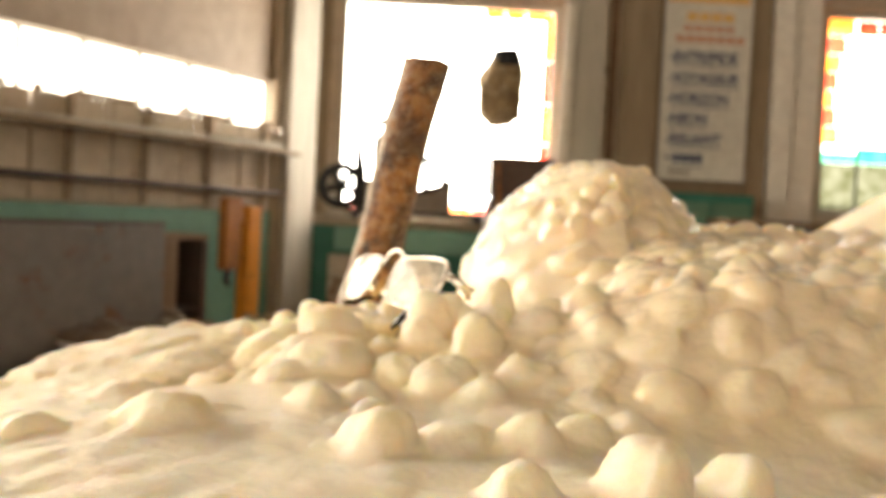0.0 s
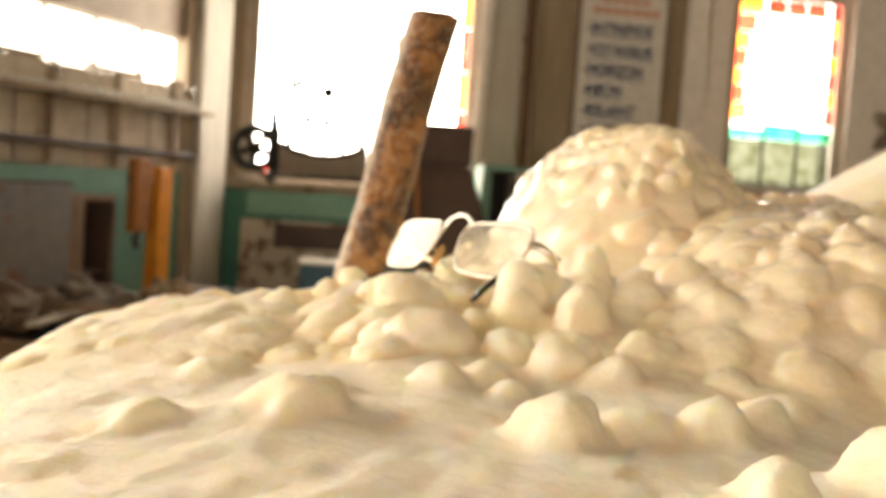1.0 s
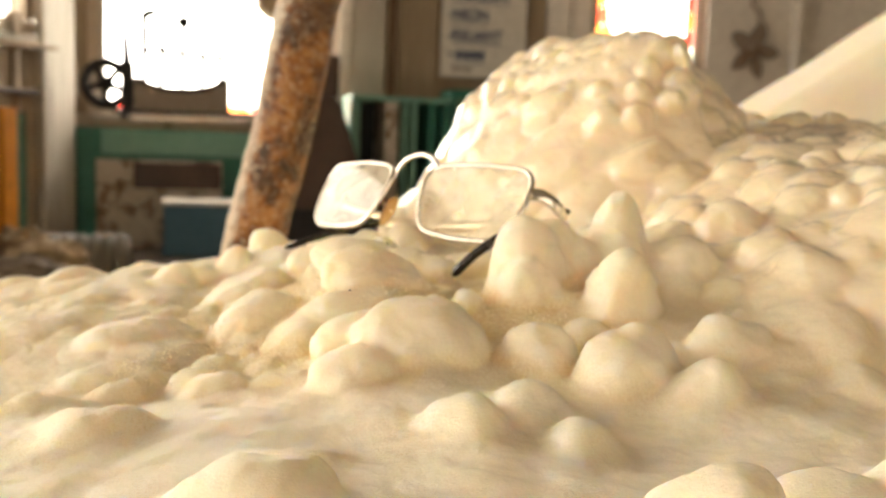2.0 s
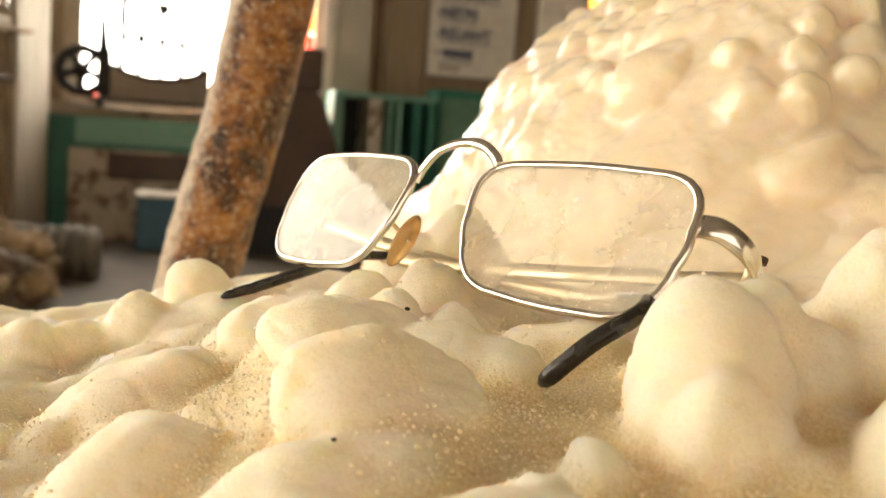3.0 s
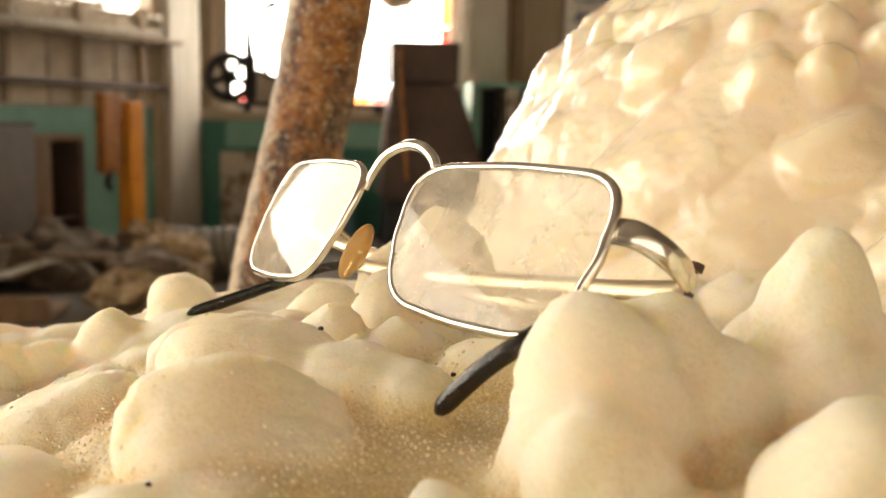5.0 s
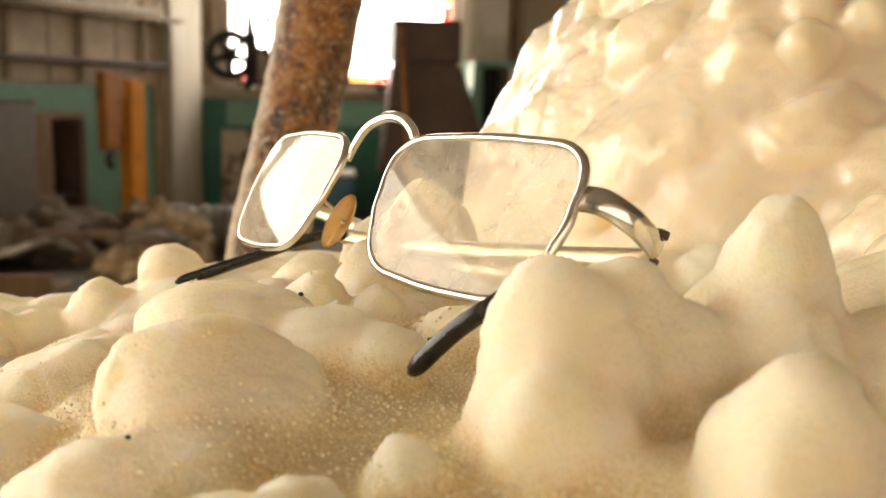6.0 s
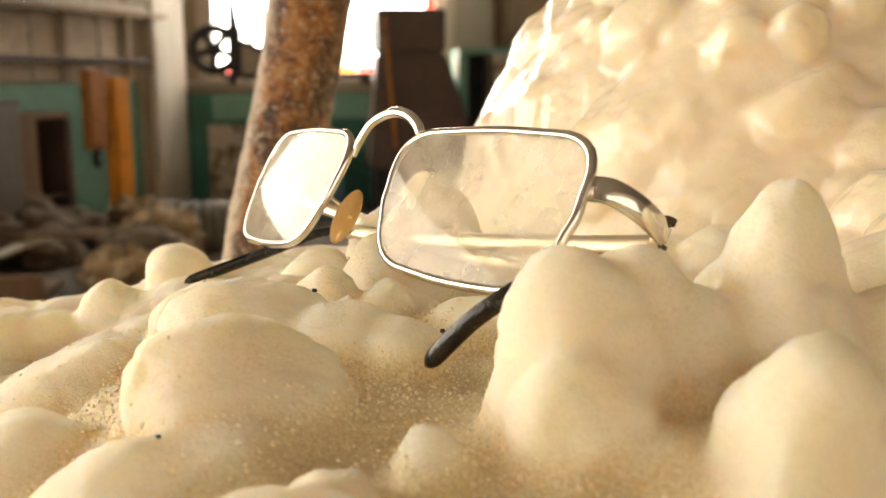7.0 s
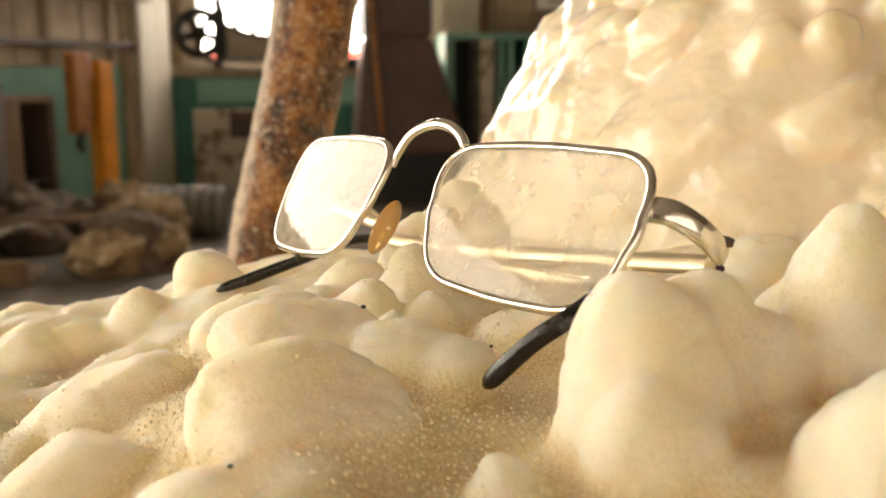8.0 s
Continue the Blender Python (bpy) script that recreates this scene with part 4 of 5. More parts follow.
# dunes of the powdery front
dune(-0.1050, 0.5100, 0.0150, 0.0110, 1.2, 0.15)
dune(-0.0270, 0.4880, 0.0148, 0.0150, 1.0)
dune(-0.1524, 0.5015, 0.0112, 0.0080, 1.3)
dune(0.0260, 0.4980, 0.0138, 0.0124, 1.0)
dune(0.0010, 0.4965, 0.0125, 0.0092, 1.2)
dune(0.0468, 0.5082, 0.0115, 0.0104)
dune(0.0720, 0.5378, 0.0105, 0.0060)
dune(0.0558, 0.4446, 0.0148, 0.0185, 1.0)
dune(0.0916, 0.4668, 0.0130, 0.0148, 1.0)
dune(0.0161, 0.4326, 0.0112, 0.0122, 1.0)
dune(-0.0960, 0.5400, 0.0080, 0.0030, 1.5)
dune(-0.1380, 0.5700, 0.0110, 0.0060, 1.3)
dune(-0.1560, 0.6060, 0.0095, 0.0042, 1.3)
dune(-0.1850, 0.6800, 0.0100, 0.0044, 1.3)
# soft bubbles on the near face of the mound
lump(0.0510, 0.7930, 0.0120, 0.0088, 1.45, 0.15)
lump(0.0662, 0.7612, 0.0094, 0.0082, 1.1, -0.3)
lump(0.0780, 0.7523, 0.0082, 0.0090)
lump(0.0760, 0.7405, 0.0108, 0.0050, 1.4, 0.1)
lump(0.0436, 0.7700, 0.0200, 0.0052, 1.4, 0.1)
lump(0.0812, 0.7598, 0.0067, 0.0070)
lump(0.0941, 0.7517, 0.0062, 0.0080)
lump(0.0685, 0.7735, 0.0077, 0.0060)
lump(0.0397, 0.8350, 0.0125, 0.0050, 1.3, 1.2)
lump(0.0246, 0.8250, 0.0105, 0.0042, 1.2, 1.0)
lump(0.0880, 0.7300, 0.0110, 0.0060, 1.2, 0.3)
LUMPS.extend(FIXED)


def rear(lp):
    """True for the lumps that swell out of the surface; the others are low dunes."""
    return lp[6] < 0.8 and (lp[1] > 0.575 or (lp[0] > 0.045 and lp[1] > 0.527))


front = lambda x, y: y < 0.60 - 0.25 * x
scatter(-0.30, 0.30, 0.36, 0.60, 30, 0.005, 0.012, 0.12, 0.26, 1.15, (1.2, 2.2), (0.0, 0.5), front, 1.2)
scatter(0.0, 0.30, 0.36, 0.54, 14, 0.006, 0.012, 0.28, 0.5, 1.15, (1.0, 1.6), (0.0, 0.8), lambda x, y: y < 0.60 - 0.3 * x, 0.95)
scatter(-0.24, 0.02, 0.555, 0.80, 210, 0.0045, 0.0120, 0.36, 0.62, 0.56, (1.1, 2.0), (-0.1, 0.7), lambda x, y: y > 0.585 - 0.2 * x and not (-0.125 < x < 0.05 and 0.6 < y < 0.72) and (x > -0.15 or y > 0.66), 0.5)
wet = lambda x, y: not (0.0 < x < 0.07 and y > 0.695)
scatter(0.045, 0.36, 0.548, 0.612, 46, 0.0080, 0.0160, 0.20, 0.38, 0.62, (1.0, 1.5), (0.3, 1.8), wet, 0.48)
scatter(0.045, 0.36, 0.606, 0.80, 190, 0.0055, 0.0135, 0.40, 0.85, 0.54, (1.0, 1.5), (0.3, 1.8), wet, 0.48)
scatter(0.20, 0.38, 0.80, 0.98, 80, 0.006, 0.013, 0.8, 1.2, 0.56)
scatter(-0.130, 0.050, 0.598, 0.722, 60, 0.0035, 0.0080, 0.42, 0.72, 0.70, (1.1, 1.5), (-0.1, 0.7), lambda x, y: not (-0.046 < x < -0.012 and 0.612 < y < 0.700) and not (-0.045 < x < 0.02 and 0.69 < y), 0.5)
high = lambda x, y: foam_base(np.float64(x), np.float64(y)) > 0.992
scatter(0.02, 0.215, 0.72, 1.0, 60, 0.0080, 0.0130, 0.26, 0.42, 0.62, (1.0, 1.4), (-1.5, 1.5), high, 0.55)
scatter(0.02, 0.215, 0.72, 1.0, 210, 0.0042, 0.0080, 0.62, 0.98, 0.64, (1.0, 1.3), (-1.5, 1.5), high, 0.5)
flank = lambda x, y: 0.942 < foam_base(np.float64(x), np.float64(y)) < 0.998 and not (0.0 < x < 0.05 and y < 0.80)
scatter(-0.01, 0.23, 0.70, 1.0, 70, 0.0070, 0.0160, 0.25, 0.45, 0.66, (1.0, 1.6), (-0.6, 0.6), flank, 0.6)
scatter(-0.01, 0.23, 0.70, 1.0, 45, 0.0030, 0.0070, 0.30, 0.55, 0.9, (1.0, 1.4), (-1.5, 1.5), flank, 0.55)

# noise that bends the outlines of the lumps
def field(fx, amp, seed):
    return amp * np.array([noise.noise(Vector((x * fx, y * fx, seed))) for y, x in zip(Y.ravel().tolist(), X.ravel().tolist())]).reshape(X.shape)


WX = field(70, 0.0026, 1.0) + field(240, 0.0007, 2.0)
WY = field(70, 0.0026, 5.0) + field(240, 0.0007, 6.0)

# each lump swells along the surface's own normal; a high power mean keeps a crease between neighbours
POW = 5.5
acc = np.zeros(X.shape)
for n_l, (lx, ly, lr, lh, ls, la, lb, _) in enumerate(LUMPS):
    i0, i1 = np.searchsorted(GX, (lx - lr * 2.9, lx + lr * 2.9))
    j0, j1 = np.searchsorted(GY, (ly - lr * 2.9, ly + lr * 2.9))
    if i1 - i0 < 2 or j1 - j0 < 2:
        continue
    sx, sy = (X + WX)[j0:j1, i0:i1] - lx, (Y + WY)[j0:j1, i0:i1] - ly
    cz = foam_base(np.float64(lx), np.float64(ly))
    sz = (Z[j0:j1, i0:i1] - cz) * 1.15
    ca, sa = math.cos(la), math.sin(la)
    # wind-blown look: a long flank to the west, a short one to the south-east
    lee = sx * 0.83 - sy * 0.55
    k_ = np.where(lee < 0, 1.15, 0.86) if ly < 0.575 or (n_l >= len(FIXED) and foam_base(np.float64(lx), np.float64(ly)) < 0.97) else 1.0
    sx, sy = sx + 0.83 * lee * (1 / k_ - 1), sy - 0.55 * lee * (1 / k_ - 1)
    a_, b_ = (sx * ca + sy * sa) / ls, -sx * sa + sy * ca
    a_ = a_ + 0.2 * b_ ** 2 / lr
    wob = 1 + 0.10 * np.sin(3 * np.arctan2(b_, a_) + lx * 900) + 0.05 * np.sin(5 * np.arctan2(b_, a_) + ly * 700)
    d2 = (a_ ** 2 + b_ ** 2 + sz ** 2) / (lr * wob) ** 2
    if rear(LUMPS[n_l]):
        lh = lh * 0.12
    prof = lh * np.maximum(0, 1 - d2 ** (1.5 if lb < 0.41 else 1.3)) ** (lb * 0.9)
    foot = 0.12 * lh * np.exp(-np.maximum(0, d2 - 1) * 2.5)
    acc[j0:j1, i0:i1] += np.maximum(prof, foot * 0.9) ** POW
disp = acc ** (1 / POW)
und = np.array([[noise.noise(Vector((x * 22, y * 22, 0))) * 0.004 + noise.noise(Vector((x * 60, y * 60, 4))) * 0.0012 for x in GX[::4]] for y in GY[::4]])
und = np.repeat(np.repeat(und, 4, 0), 4, 1)[:X.shape[0], :X.shape[1]]
for _ in range(6):
    und[1:-1, 1:-1] = 0.2 * (und[1:-1, 1:-1] + und[:-2, 1:-1] + und[2:, 1:-1] + und[1:-1, :-2] + und[1:-1, 2:])
for _ in range(2):
    disp[1:-1, 1:-1] = 0.4 * disp[1:-1, 1:-1] + 0.15 * (disp[:-2, 1:-1] + disp[2:, 1:-1] + disp[1:-1, :-2] + disp[1:-1, 2:])
und = und + field(130, 0.0011, 9.0) * smooth01(disp / 0.004) + field(420, 0.00028, 11.0)
PV = P0 + NRM * (disp + und)[..., None]
PV[..., 2] = np.maximum(PV[..., 2], -0.06)

nyy, nxx = X.shape
idx = np.arange(nyy * nxx).reshape(nyy, nxx)
quads = np.stack([idx[:-1, :-1], idx[:-1, 1:], idx[1:, 1:], idx[1:, :-1]], -1).reshape(-1, 4)
me = bpy.data.meshes.new("foam_heap")
me.vertices.add(nyy * nxx)
me.vertices.foreach_set("co", PV.reshape(-1))
me.loops.add(quads.size)
me.loops.foreach_set("vertex_index", quads.reshape(-1))
me.polygons.add(len(quads))
me.polygons.foreach_set("loop_start", np.arange(0, quads.size, 4))
me.polygons.foreach_set("use_smooth", np.ones(len(quads), dtype=bool))
me.update(calc_edges=True)
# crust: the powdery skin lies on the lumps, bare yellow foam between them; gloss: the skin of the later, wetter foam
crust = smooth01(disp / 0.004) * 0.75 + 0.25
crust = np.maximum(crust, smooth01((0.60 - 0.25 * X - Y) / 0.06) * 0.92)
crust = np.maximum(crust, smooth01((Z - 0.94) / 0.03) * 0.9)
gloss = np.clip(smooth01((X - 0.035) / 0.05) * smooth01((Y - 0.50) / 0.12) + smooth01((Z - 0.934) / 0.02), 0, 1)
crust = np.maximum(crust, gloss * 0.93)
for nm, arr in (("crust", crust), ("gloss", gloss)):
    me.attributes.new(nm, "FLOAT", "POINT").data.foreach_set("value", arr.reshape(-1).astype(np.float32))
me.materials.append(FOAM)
heap = tagged(new("foam_heap", me), "lumpy cream-coloured cured foam heap with a bubbly mound", "foam")

# every lump of the rear heap is a swollen body that stands half out of the surface
def unit_ball(sub):
    b = bmesh.new()
    bmesh.ops.create_icosphere(b, subdivisions=sub, radius=1.0)
    b.verts.ensure_lookup_table()
    V_ = np.array([v.co[:] for v in b.verts])
    F_ = np.array([[v.index for v in f.verts] for f in b.faces])
    b.free()
    return V_, F_


def swollen(ball, lp, seed):
    """The vertices of one lump: an uneven ellipsoid set on the heap's surface."""
    lx, ly, lr, lh, ls, la, lb, lean = lp
    j_, i_ = min(np.searchsorted(GY, ly), len(GY) - 1), min(np.searchsorted(GX, lx), len(GX) - 1)
    c_, n_ = P0[j_, i_], NRM[j_, i_]
    scale_like = lean > 0
    if scale_like:
        n_ = n_ + np.array([0.10, -lean, 0.0])
        n_ = n_ / np.linalg.norm(n_)
    a_ = np.array([math.cos(la), math.sin(la), 0.0])
    a_ -= n_ * (a_ @ n_)
    a_ /= np.linalg.norm(a_)
    b_ = np.cross(n_, a_)
    amp = 0.10 if lh > 1.2 * lr else 0.20
    wob = np.array([1 + amp * noise.noise(Vector((q[0] * 1.1 + seed * 3.7, q[1] * 1.1, q[2] * 1.1 + seed))) + 0.07 * noise.noise(Vector((q[0] * 2.9, q[1] * 2.9 + seed * 2.1, q[2] * 2.9))) for q in ball.tolist()])[:, None]
    pw = 2.2 if lb < 0.41 else 2.0  # the blunt ones have squarer shoulders
    q = ball / (np.abs(ball) ** pw).sum(1, keepdims=True) ** (1 / pw) * wob
    if scale_like:
        w = (q[:, :1] * lr * ls * 1.08) * a_ + (q[:, 1:2] * lr * 1.15) * b_ + (q[:, 2:] * lr * 0.70) * n_
        return c_ + w + np.array([0.0, 0.0, lh - w[:, 2].max()])
    # a dome: the greater part of the body lies sunk in the heap
    sink = 0.55 if lh < 1.2 * lr else 0.25
    rn = lh * (1 + sink)
    wide = lr * 1.04 / math.sqrt(1 - (sink / (1 + sink)) ** 2)
    return c_ - n_ * (lh * sink) + (q[:, :1] * wide * ls) * a_ + (q[:, 1:2] * wide) * b_ + (q[:, 2:] * rn) * n_


# the lumps and the ground between them are fused into one skin over the rear of the heap
PX, PY = (-0.33, 0.37), (0.35, 1.015)


def border(x, y, w):
    """0 on the border of the fused patch, 1 from w inside it."""
    return smooth01(np.minimum(np.minimum(x - PX[0], PX[1] - x), np.minimum(y - PY[0], PY[1] - y)) / w)


i0, i1 = np.searchsorted(GX, PX)
j0, j1 = np.searchsorted(GY, PY)
top = PV[j0:j1, i0:i1].copy()
top[..., 2] -= 0.004 * (1 - border(X, Y, 0.03)[j0:j1, i0:i1])
low = top.copy()
low[..., 2] = 0.78
m_, n_ = top.shape[:2]
ids = np.arange(m_ * n_).reshape(m_, n_)
off = m_ * n_


def tri(a, b, c, d):
    q = np.stack([a, b, c, d], -1).reshape(-1, 4)
    return np.concatenate([q[:, [0, 1, 2]], q[:, [0, 2, 3]]])


F_all = [tri(ids[:-1, :-1], ids[:-1, 1:], ids[1:, 1:], ids[1:, :-1]), tri(ids[:-1, :-1], ids[1:, :-1], ids[1:, 1:], ids[:-1, 1:]) + off]
ring = np.concatenate([ids[0, :-1], ids[:-1, -1], ids[-1, :0:-1], ids[:0:-1, 0]])
nxt = np.roll(ring, -1)
F_all.append(tri(ring, ring + off, nxt + off, nxt))
V_all = [top.reshape(-1, 3), low.reshape(-1, 3)]
count = 2 * off
near_v, near_f = unit_ball(4)
far_v, far_f = unit_ball(3)
for n_l, lp in enumerate(LUMPS):
    if not rear(lp) or not (PX[0] + 0.02 < lp[0] < PX[1] - 0.02 and lp[1] < PY[1] - 0.02):
        continue
    bv, bf = (near_v, near_f) if n_l < len(FIXED) else (far_v, far_f)
    V_all.append(swollen(bv, lp, (lp[0] * 811 + lp[1] * 617) % 47))
    F_all.append(bf + count)
    count += len(bv)
V_all, F_all = np.concatenate(V_all), np.concatenate(F_all)
raw = bpy.data.meshes.new("foam_raw")
raw.vertices.add(len(V_all))
raw.vertices.foreach_set("co", V_all.reshape(-1))
raw.loops.add(F_all.size)
raw.loops.foreach_set("vertex_index", F_all.reshape(-1))
raw.polygons.add(len(F_all))
raw.polygons.foreach_set("loop_start", np.arange(0, F_all.size, 3))
raw.update(calc_edges=True)
tmp = new("foam_raw", raw)
rm = tmp.modifiers.new("fuse", "REMESH")
rm.mode, rm.voxel_size, rm.use_smooth_shade = "VOXEL", 0.0010, True
sm = tmp.modifiers.new("soften", "SMOOTH")
sm.factor, sm.iterations = 0.5, 11
skin_me = bpy.data.meshes.new_from_object(tmp.evaluated_get(bpy.context.evaluated_depsgraph_get()))
bpy.data.objects.remove(tmp)
skin_me.name = "foam_skin"
# keep the upper side alone
nv = len(skin_me.vertices)
co = np.empty(nv * 3)
skin_me.vertices.foreach_get("co", co)
co = co.reshape(-1, 3)
fv = np.empty(len(skin_me.loops), dtype=np.int32)
skin_me.loops.foreach_get("vertex_index", fv)
fv = fv.reshape(-1, 4)
fv = fv[co[fv, 2].min(1) > 0.80]
used = np.unique(fv)
remap = np.zeros(nv, dtype=np.int32)
remap[used] = np.arange(len(used))
skin_me = bpy.data.meshes.new("foam_skin")
skin_me.vertices.add(len(used))
skin_me.vertices.foreach_set("co", co[used].reshape(-1))
skin_me.loops.add(fv.size)
skin_me.loops.foreach_set("vertex_index", remap[fv].reshape(-1))
skin_me.polygons.add(len(fv))
skin_me.polygons.foreach_set("loop_start", np.arange(0, fv.size, 4))
skin_me.update(calc_edges=True)
nv = len(skin_me.vertices)
co = np.empty(nv * 3)
skin_me.vertices.foreach_get("co", co)
co = co.reshape(-1, 3)
no = np.empty(nv * 3)
skin_me.vertices.foreach_get("normal", no)
no = no.reshape(-1, 3)
# swellings, fine unevenness and a few thin creases
rel = np.array([0.0009 * noise.noise(Vector(q) * 110) + 0.00032 * noise.noise(Vector(q) * 380) - (0.0004 * max(0.0, 1 - abs(noise.noise(Vector(q) * 52)) / 0.06) if q[1] > 0.61 and q[2] < 0.955 else 0.0) for q in co.tolist()])
co += no * rel[:, None]
skin_me.vertices.foreach_set("co", co.reshape(-1))
over = co[:, 2] - foam_base(co[:, 0], co[:, 1])
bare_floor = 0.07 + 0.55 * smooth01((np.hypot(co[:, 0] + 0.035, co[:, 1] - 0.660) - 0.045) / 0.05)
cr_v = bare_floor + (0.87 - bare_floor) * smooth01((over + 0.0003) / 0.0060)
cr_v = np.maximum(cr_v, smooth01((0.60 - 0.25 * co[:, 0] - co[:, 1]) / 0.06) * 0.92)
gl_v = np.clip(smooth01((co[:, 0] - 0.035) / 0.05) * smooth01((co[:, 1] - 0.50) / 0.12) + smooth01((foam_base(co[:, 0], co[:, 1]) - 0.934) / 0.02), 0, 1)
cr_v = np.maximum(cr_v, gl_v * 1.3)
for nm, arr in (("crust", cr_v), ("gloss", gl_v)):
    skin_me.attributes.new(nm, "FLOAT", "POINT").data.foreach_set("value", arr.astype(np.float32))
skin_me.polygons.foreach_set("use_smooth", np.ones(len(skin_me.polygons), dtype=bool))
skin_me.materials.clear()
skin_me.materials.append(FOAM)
skin = new("foam_skin", skin_me)
skin.parent = heap
# loose sandy grains of foam that gather in the hollows
gr = np.random.default_rng(4)
patch = np.array([noise.noise(Vector((q[0] * 45, q[1] * 45, 3.0))) for q in co[::3].tolist()])
sel = np.arange(nv)[::3]
inside = (co[sel, 0] > -0.14) & (co[sel, 0] < -0.005) & (co[sel, 1] > 0.615) & (co[sel, 1] < 0.745)
weight = np.where(inside, np.clip(0.80 - cr_v[sel], 0.004, 1) ** 1.5 * (0.02 + smooth01((patch + 0.15) / 0.4)), 0.0)
pick = gr.choice(sel, size=min(6000, int((weight > 0).sum()) // 2), replace=False, p=weight / weight.sum())
gv, gf = unit_ball(1)
radii = 0.00016 + 0.00026 * gr.random(len(pick)) ** 2
centres = co[pick] + no[pick] * radii[:, None] * 0.4 + gr.normal(0, 0.0003, (len(pick), 3)) * np.array([1, 1, 0])
squash = gr.uniform(0.7, 1.3, (len(pick), 1, 3))
gpts = (centres[:, None] + gv[None] * radii[:, None, None] * squash).reshape(-1, 3)
gtri = (gf[None] + (np.arange(len(pick)) * len(gv))[:, None, None]).reshape(-1, 3)
grain_me = bpy.data.meshes.new("foam_grains")
grain_me.from_pydata(gpts.tolist(), [], gtri.tolist())
grain_me.polygons.foreach_set("use_smooth", np.ones(len(gtri), dtype=bool))
grain_me.materials.append(GRAIN)
tagged(new("foam_grains", grain_me), "loose sandy cream grains lying in the hollows of the foam", "grains", kind="stuff")
# the plain heap dips below the fused skin
PV[..., 2] -= 0.02 * border(X, Y, 0.05)
me.vertices.foreach_set("co", PV.reshape(-1))
me.update()

# the smooth higher slope of foam behind
bm = bmesh.new()
n_ = 96
gv = []
for j in range(n_):
    for i in range(n_):
        x, y = -0.3 + 2.3 * i / (n_ - 1), 0.7 + 1.8 * j / (n_ - 1)
        h = 0.985 + 0.62 * (x - 0.47) - 0.5 * max(0, 1.32 - y) * 3 - 1.8 * max(0, y - 1.36) ** 2 - 4.0 * max(0, x - 1.0) ** 2 - 3.0 * max(0, 1.1 - y) ** 2 - 2.0 * max(0, 0.2 - x) ** 2
        h += 0.006 * noise.noise(Vector((x * 7, y * 7, 2)))
        gv.append(bm.verts.new((x, y, max(-0.06, h))))
for j in range(n_ - 1):
    for i in range(n_ - 1):
        bm.faces.new((gv[j * n_ + i], gv[j * n_ + i + 1], gv[(j + 1) * n_ + i + 1], gv[(j + 1) * n_ + i]))
slope_ob = finish("foam_slope", bm, FOAM, smooth=True)
slope_ob.data.attributes.new("crust", "FLOAT", "POINT").data.foreach_set("value", np.full(n_ * n_, 0.9, dtype=np.float32))
slope_ob.data.attributes.new("gloss", "FLOAT", "POINT").data.foreach_set("value", np.zeros(n_ * n_, dtype=np.float32))
tagged(slope_ob, "smooth cream foam slope rising behind the mound", "foam")

# ---------------------------------------------------------------- the spectacles
GM = Matrix(((0.4519, 0.4178, -0.7882, -0.038), (-0.8912, 0.2506, -0.3781, 0.7149), (0.0395, 0.8733, 0.4856, 0.9565), (0, 0, 0, 1)))
spec = thing("spectacles", "old metal-framed spectacles with folded temples lying on the foam", "spectacles")
spec.matrix_world = GM
WRAP = 0.112
CORN = ((0.0103, 0.0116), (0.0592, 0.0137), (0.0568, -0.0120), (0.0179, -0.0120))


def rim_outline(side, inset=0.0, per=9):
    """The rounded four-cornered outline of one eye, in the frame's own axes."""
    cx, cy = sum(c[0] for c in CORN) / 4, sum(c[1] for c in CORN) / 4
    # true corners lie a little outside the points on the rounded corners
    C = [Vector((cx + (x - cx) * 1.10, cy + (y - cy) * 1.17)) for x, y in CORN]
    rads = (0.0125, 0.0115, 0.0120, 0.0095)
    out = []
    for i in range(4):
        p_, q, n = C[i - 1], C[i], C[(i + 1) % 4]
        a, b = (p_ - q).normalized(), (n - q).normalized()
        r = rads[i]
        for k in range(per):
            t = k / (per - 1)
            A, B = q + a * r, q + b * r
            w = (1 - t) ** 2 * A + 2 * t * (1 - t) * q * 1.0 + t * t * B
            out.append(w)
        m1, m2 = q + b * r, n + (q - n).normalized() * rads[(i + 1) % 4]
        for k in range(1, 6):
            t = k / 6
            w = m1.lerp(m2, t)
            w = w + (w - Vector((cx, cy))).normalized() * (0.0005 * math.sin(math.pi * t))
            out.append(w)
    pts = []
    for w in out:
        d = Vector((cx, cy)) - w
        w = w + d.normalized() * inset
        r2 = ((w.x - cx) ** 2 + (w.y - cy) ** 2)
        pts.append(Vector((side * w.x, w.y, -WRAP * w.x + 0.0016 - r2 * 0.7)))
    return pts


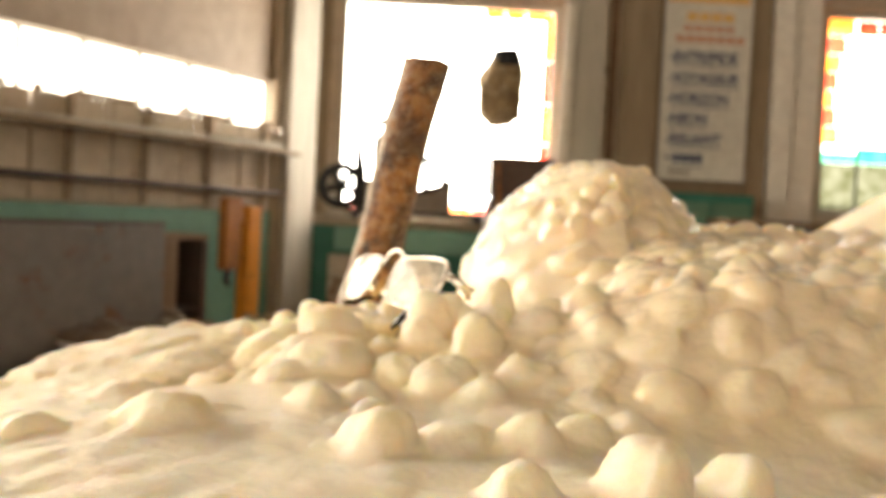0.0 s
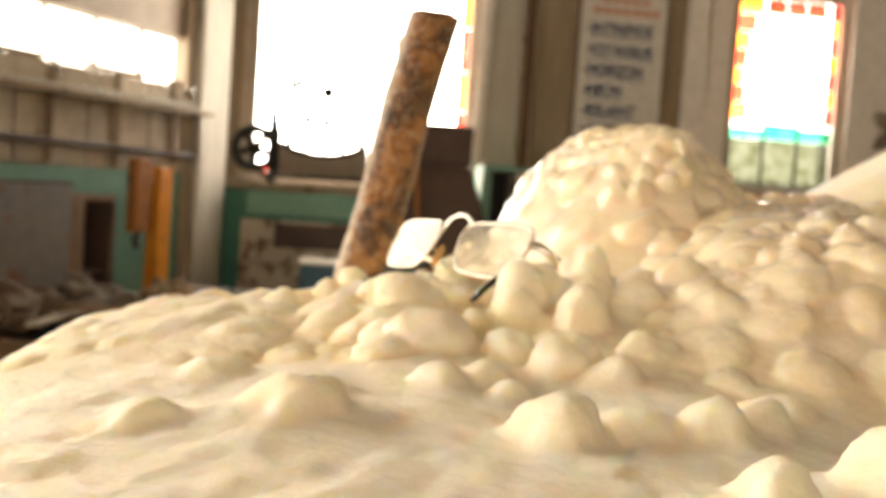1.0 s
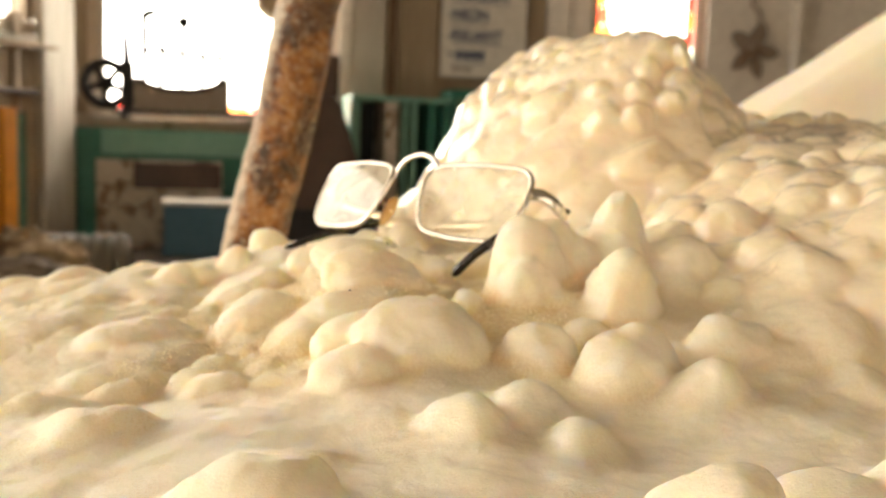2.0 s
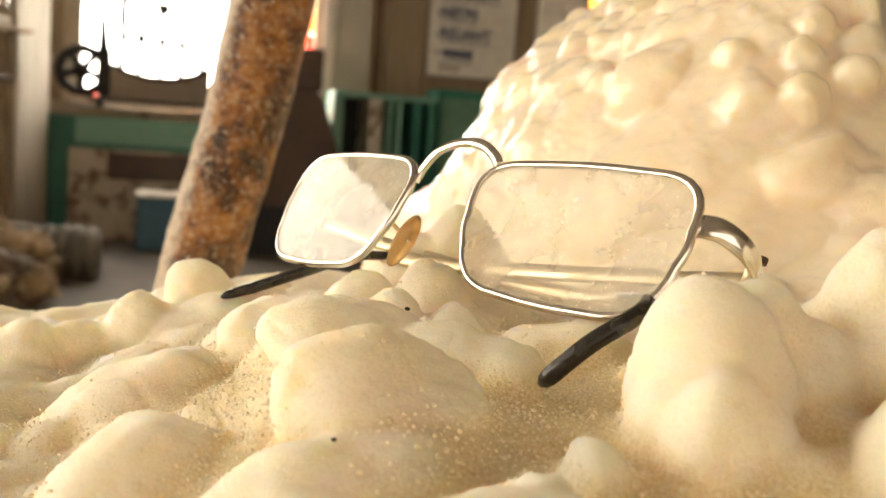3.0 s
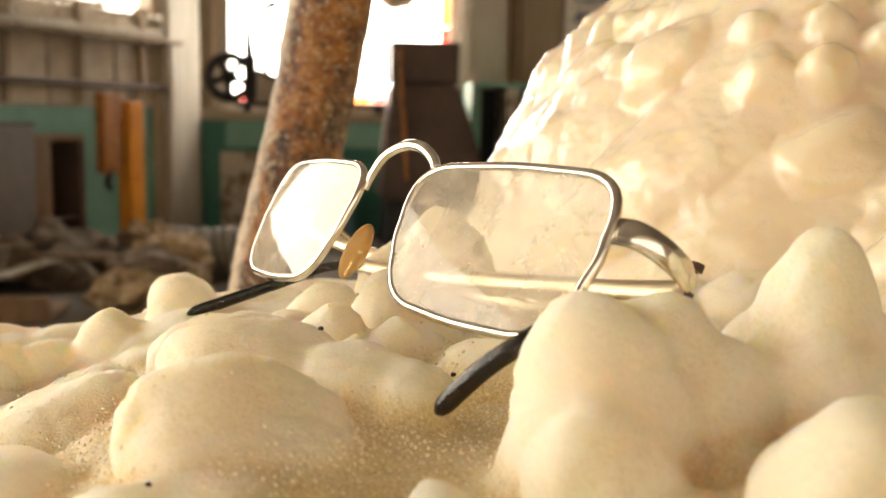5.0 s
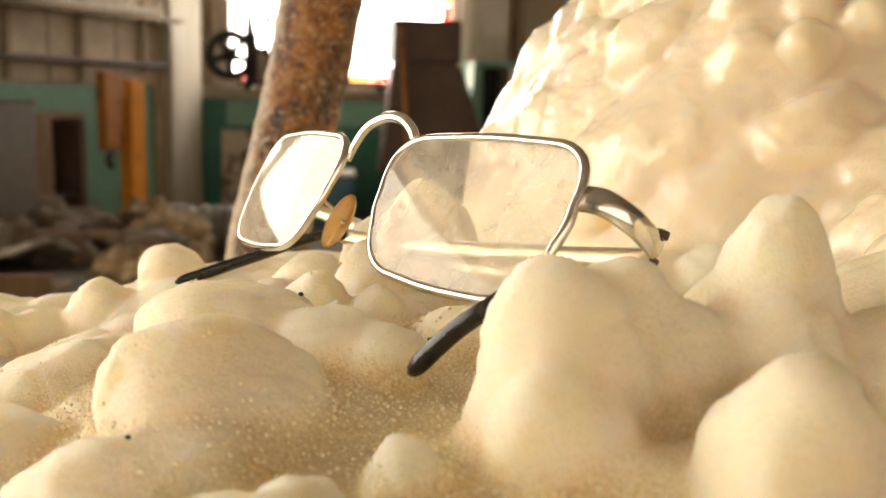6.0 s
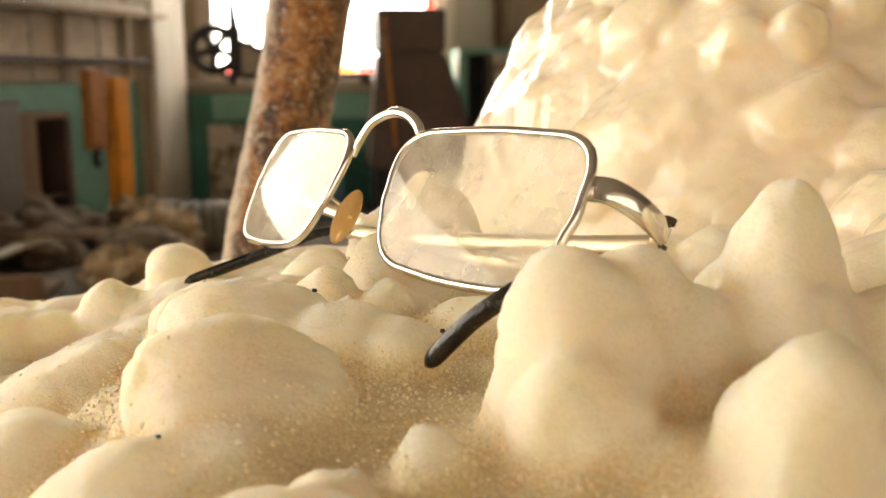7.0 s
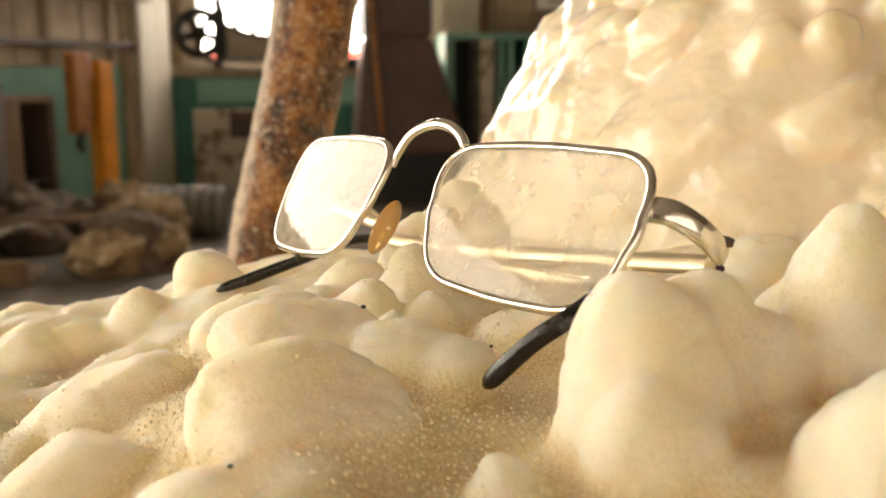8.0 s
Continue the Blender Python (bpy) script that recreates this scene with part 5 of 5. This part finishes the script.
for side in (1, -1):
    rim = part("rim", tube(rim_outline(side), 0.0009, 10, True, flat=(1.05, 1.1), up=(0, 0, 1)), METAL, spec, smooth=True)
    o = rim_outline(side, 0.0004)
    bm = bmesh.new()
    cxy = sum(o, Vector()) / len(o)
    prev = {}
    for zz, sgn in ((0.0007, 1), (-0.0007, -1)):
        rings = []
        for f in (1.0, 0.985, 0.8, 0.5, 0.2):
            ring = []
            for q in o:
                w = cxy + (q - cxy) * f
                bulge = 0.0007 * (1 - f * f)
                ring.append(bm.verts.new((w.x, w.y, w.z + zz + bulge)))
            rings.append(ring)
        cc = bm.verts.new((cxy.x, cxy.y, cxy.z + zz + 0.0007))
        n = len(o)
        for A, B in zip(rings, rings[1:]):
            for k in range(n):
                bm.faces.new((A[k], A[(k + 1) % n], B[(k + 1) % n], B[k]))
        for k in range(n):
            bm.faces.new((rings[-1][k], rings[-1][(k + 1) % n], cc))
        prev[sgn] = rings[0]
    for k in range(n):
        bm.faces.new((prev[1][k], prev[1][(k + 1) % n], prev[-1][(k + 1) % n], prev[-1][k]))
    lens = part("lens", bm, GLASS, spec, "dusty clear glass lens", smooth=True)
    lens.visible_shadow = False
    # nose pad on its wire
    pad = lathe([(0.0005, -0.0012), (0.0035, -0.0010), (0.0042, 0.0), (0.0035, 0.0010), (0.0005, 0.0012)], 20)
    bmesh.ops.transform(pad, matrix=Matrix.Translation((side * 0.0125, -0.0040, -0.0066)) @ Matrix.Rotation(-side * radians(76), 4, "Y") @ Matrix.Rotation(radians(15), 4, "X") @ Matrix.Diagonal((0.62, 1.6, 0.9, 1)), verts=pad.verts)
    pd = part("nose_pad", pad, AMBER, spec, "amber silicone nose pad", smooth=True)
    part("pad_arm", tube(curve_pts([(side * 0.0155, -0.001, -0.0015), (side * 0.0145, -0.002, -0.0055), (side * 0.0119, -0.0035, -0.0072), (side * 0.0115, -0.0040, -0.0064)], 5), 0.0005, 8), GOLD, pd, smooth=True)
    # end piece and hinge
    ep = part("end_piece", tube(curve_pts([(side * 0.0598, 0.0068, -0.0066), (side * 0.0640, 0.0070, -0.0082), (side * 0.0668, 0.0062, -0.0125), (side * 0.0672, 0.0052, -0.0175), (side * 0.0664, 0.0045, -0.0205)], 6), 0.0009, 10, flat=(2.6, 0.9), up=(0, 1, 0)), METAL, spec, smooth=True)
    for v_ in (0.0075, 0.0025):
        part("screw", tube([(side * 0.0662, v_ - 0.0006, -0.0205), (side * 0.0662, v_ + 0.0006, -0.0205)], 0.0012, 10), BROWN, ep, smooth=True)
    part("barrel", tube([(side * 0.0655, 0.0018, -0.0200), (side * 0.0655, 0.0072, -0.0200)], 0.0013, 12), GOLD, ep, smooth=True)

part("bridge", tube(curve_pts([(-0.0110, 0.0085, -0.0012), (-0.0098, 0.0120, -0.0008), (-0.0062, 0.0160, 0.0), (0.0005, 0.0182, 0.0003), (0.0065, 0.0178, 0.0), (0.0105, 0.0158, -0.0008), (0.0124, 0.0138, -0.0012)], 6), 0.0010, 10, flat=(0.8, 1.25), up=(0, 0, 1)), METAL, spec, smooth=True)


def temple(side, ctrl, tip_ctrl):
    bar = part("temple", tube(curve_pts(ctrl, 8), 0.001, 10, flat=(1.9, 0.7), up=(0, 1, 0)), GOLD, spec, "slim gilt metal temple arm", smooth=True)
    pts = curve_pts(tip_ctrl, 8)
    n = len(pts)
    rad = [0.00145 + 0.0003 * smooth01(i / n * 1.3) for i in range(n)]
    rad[-3:] = [rad[-4] * 0.96, rad[-4] * 0.75, rad[-4] * 0.3]
    part("temple_tip", tube(pts, [float(r) for r in rad], 14, flat=(1.0, 0.75)), BLACK, bar, "glossy black plastic temple tip", smooth=True)


temple(1, [(0.0650, 0.0035, -0.0215), (0.030, 0.0008, -0.0230), (-0.010, -0.0018, -0.0235), (-0.036, -0.0030, -0.0215)],
       [(-0.034, -0.0028, -0.0217), (-0.0408, -0.0062, -0.0168), (-0.0450, -0.0148, -0.0087), (-0.0484, -0.0228, -0.0011), (-0.0514, -0.0305, 0.0062)])
temple(-1, [(-0.0650, 0.0035, -0.0215), (-0.045, 0.0020, -0.0255), (-0.01, -0.0010, -0.0275), (0.025, -0.0040, -0.0240), (0.046, -0.0060, -0.0150)],
       [(0.044, -0.0058, -0.0160), (0.0560, -0.0082, -0.0070), (0.0600, -0.0140, 0.0), (0.0545, -0.0210, 0.0018), (0.0475, -0.0300, 0.0017)])
# loose dark crumbs on the foam
CRUMBS = ((-0.0301, 0.6979), (-0.024, 0.690), (0.052, 0.700), (-0.070, 0.640), (-0.048, 0.690))
for i, (x, y) in enumerate(CRUMBS):
    near = co[(np.abs(co[:, 0] - x) < 0.0012) & (np.abs(co[:, 1] - y) < 0.0012)]
    cr_ = thing("crumb", "tiny dark crumb of dirt on the foam", "crumb", "dirt crumbs", at=(x, y, float(near[:, 2].max())))
    part("grain", lump_mesh(0.0004 + 0.0001 * (i % 3), i + 1, (1, 1, 0.9), 0.4, 2), DARK, cr_)
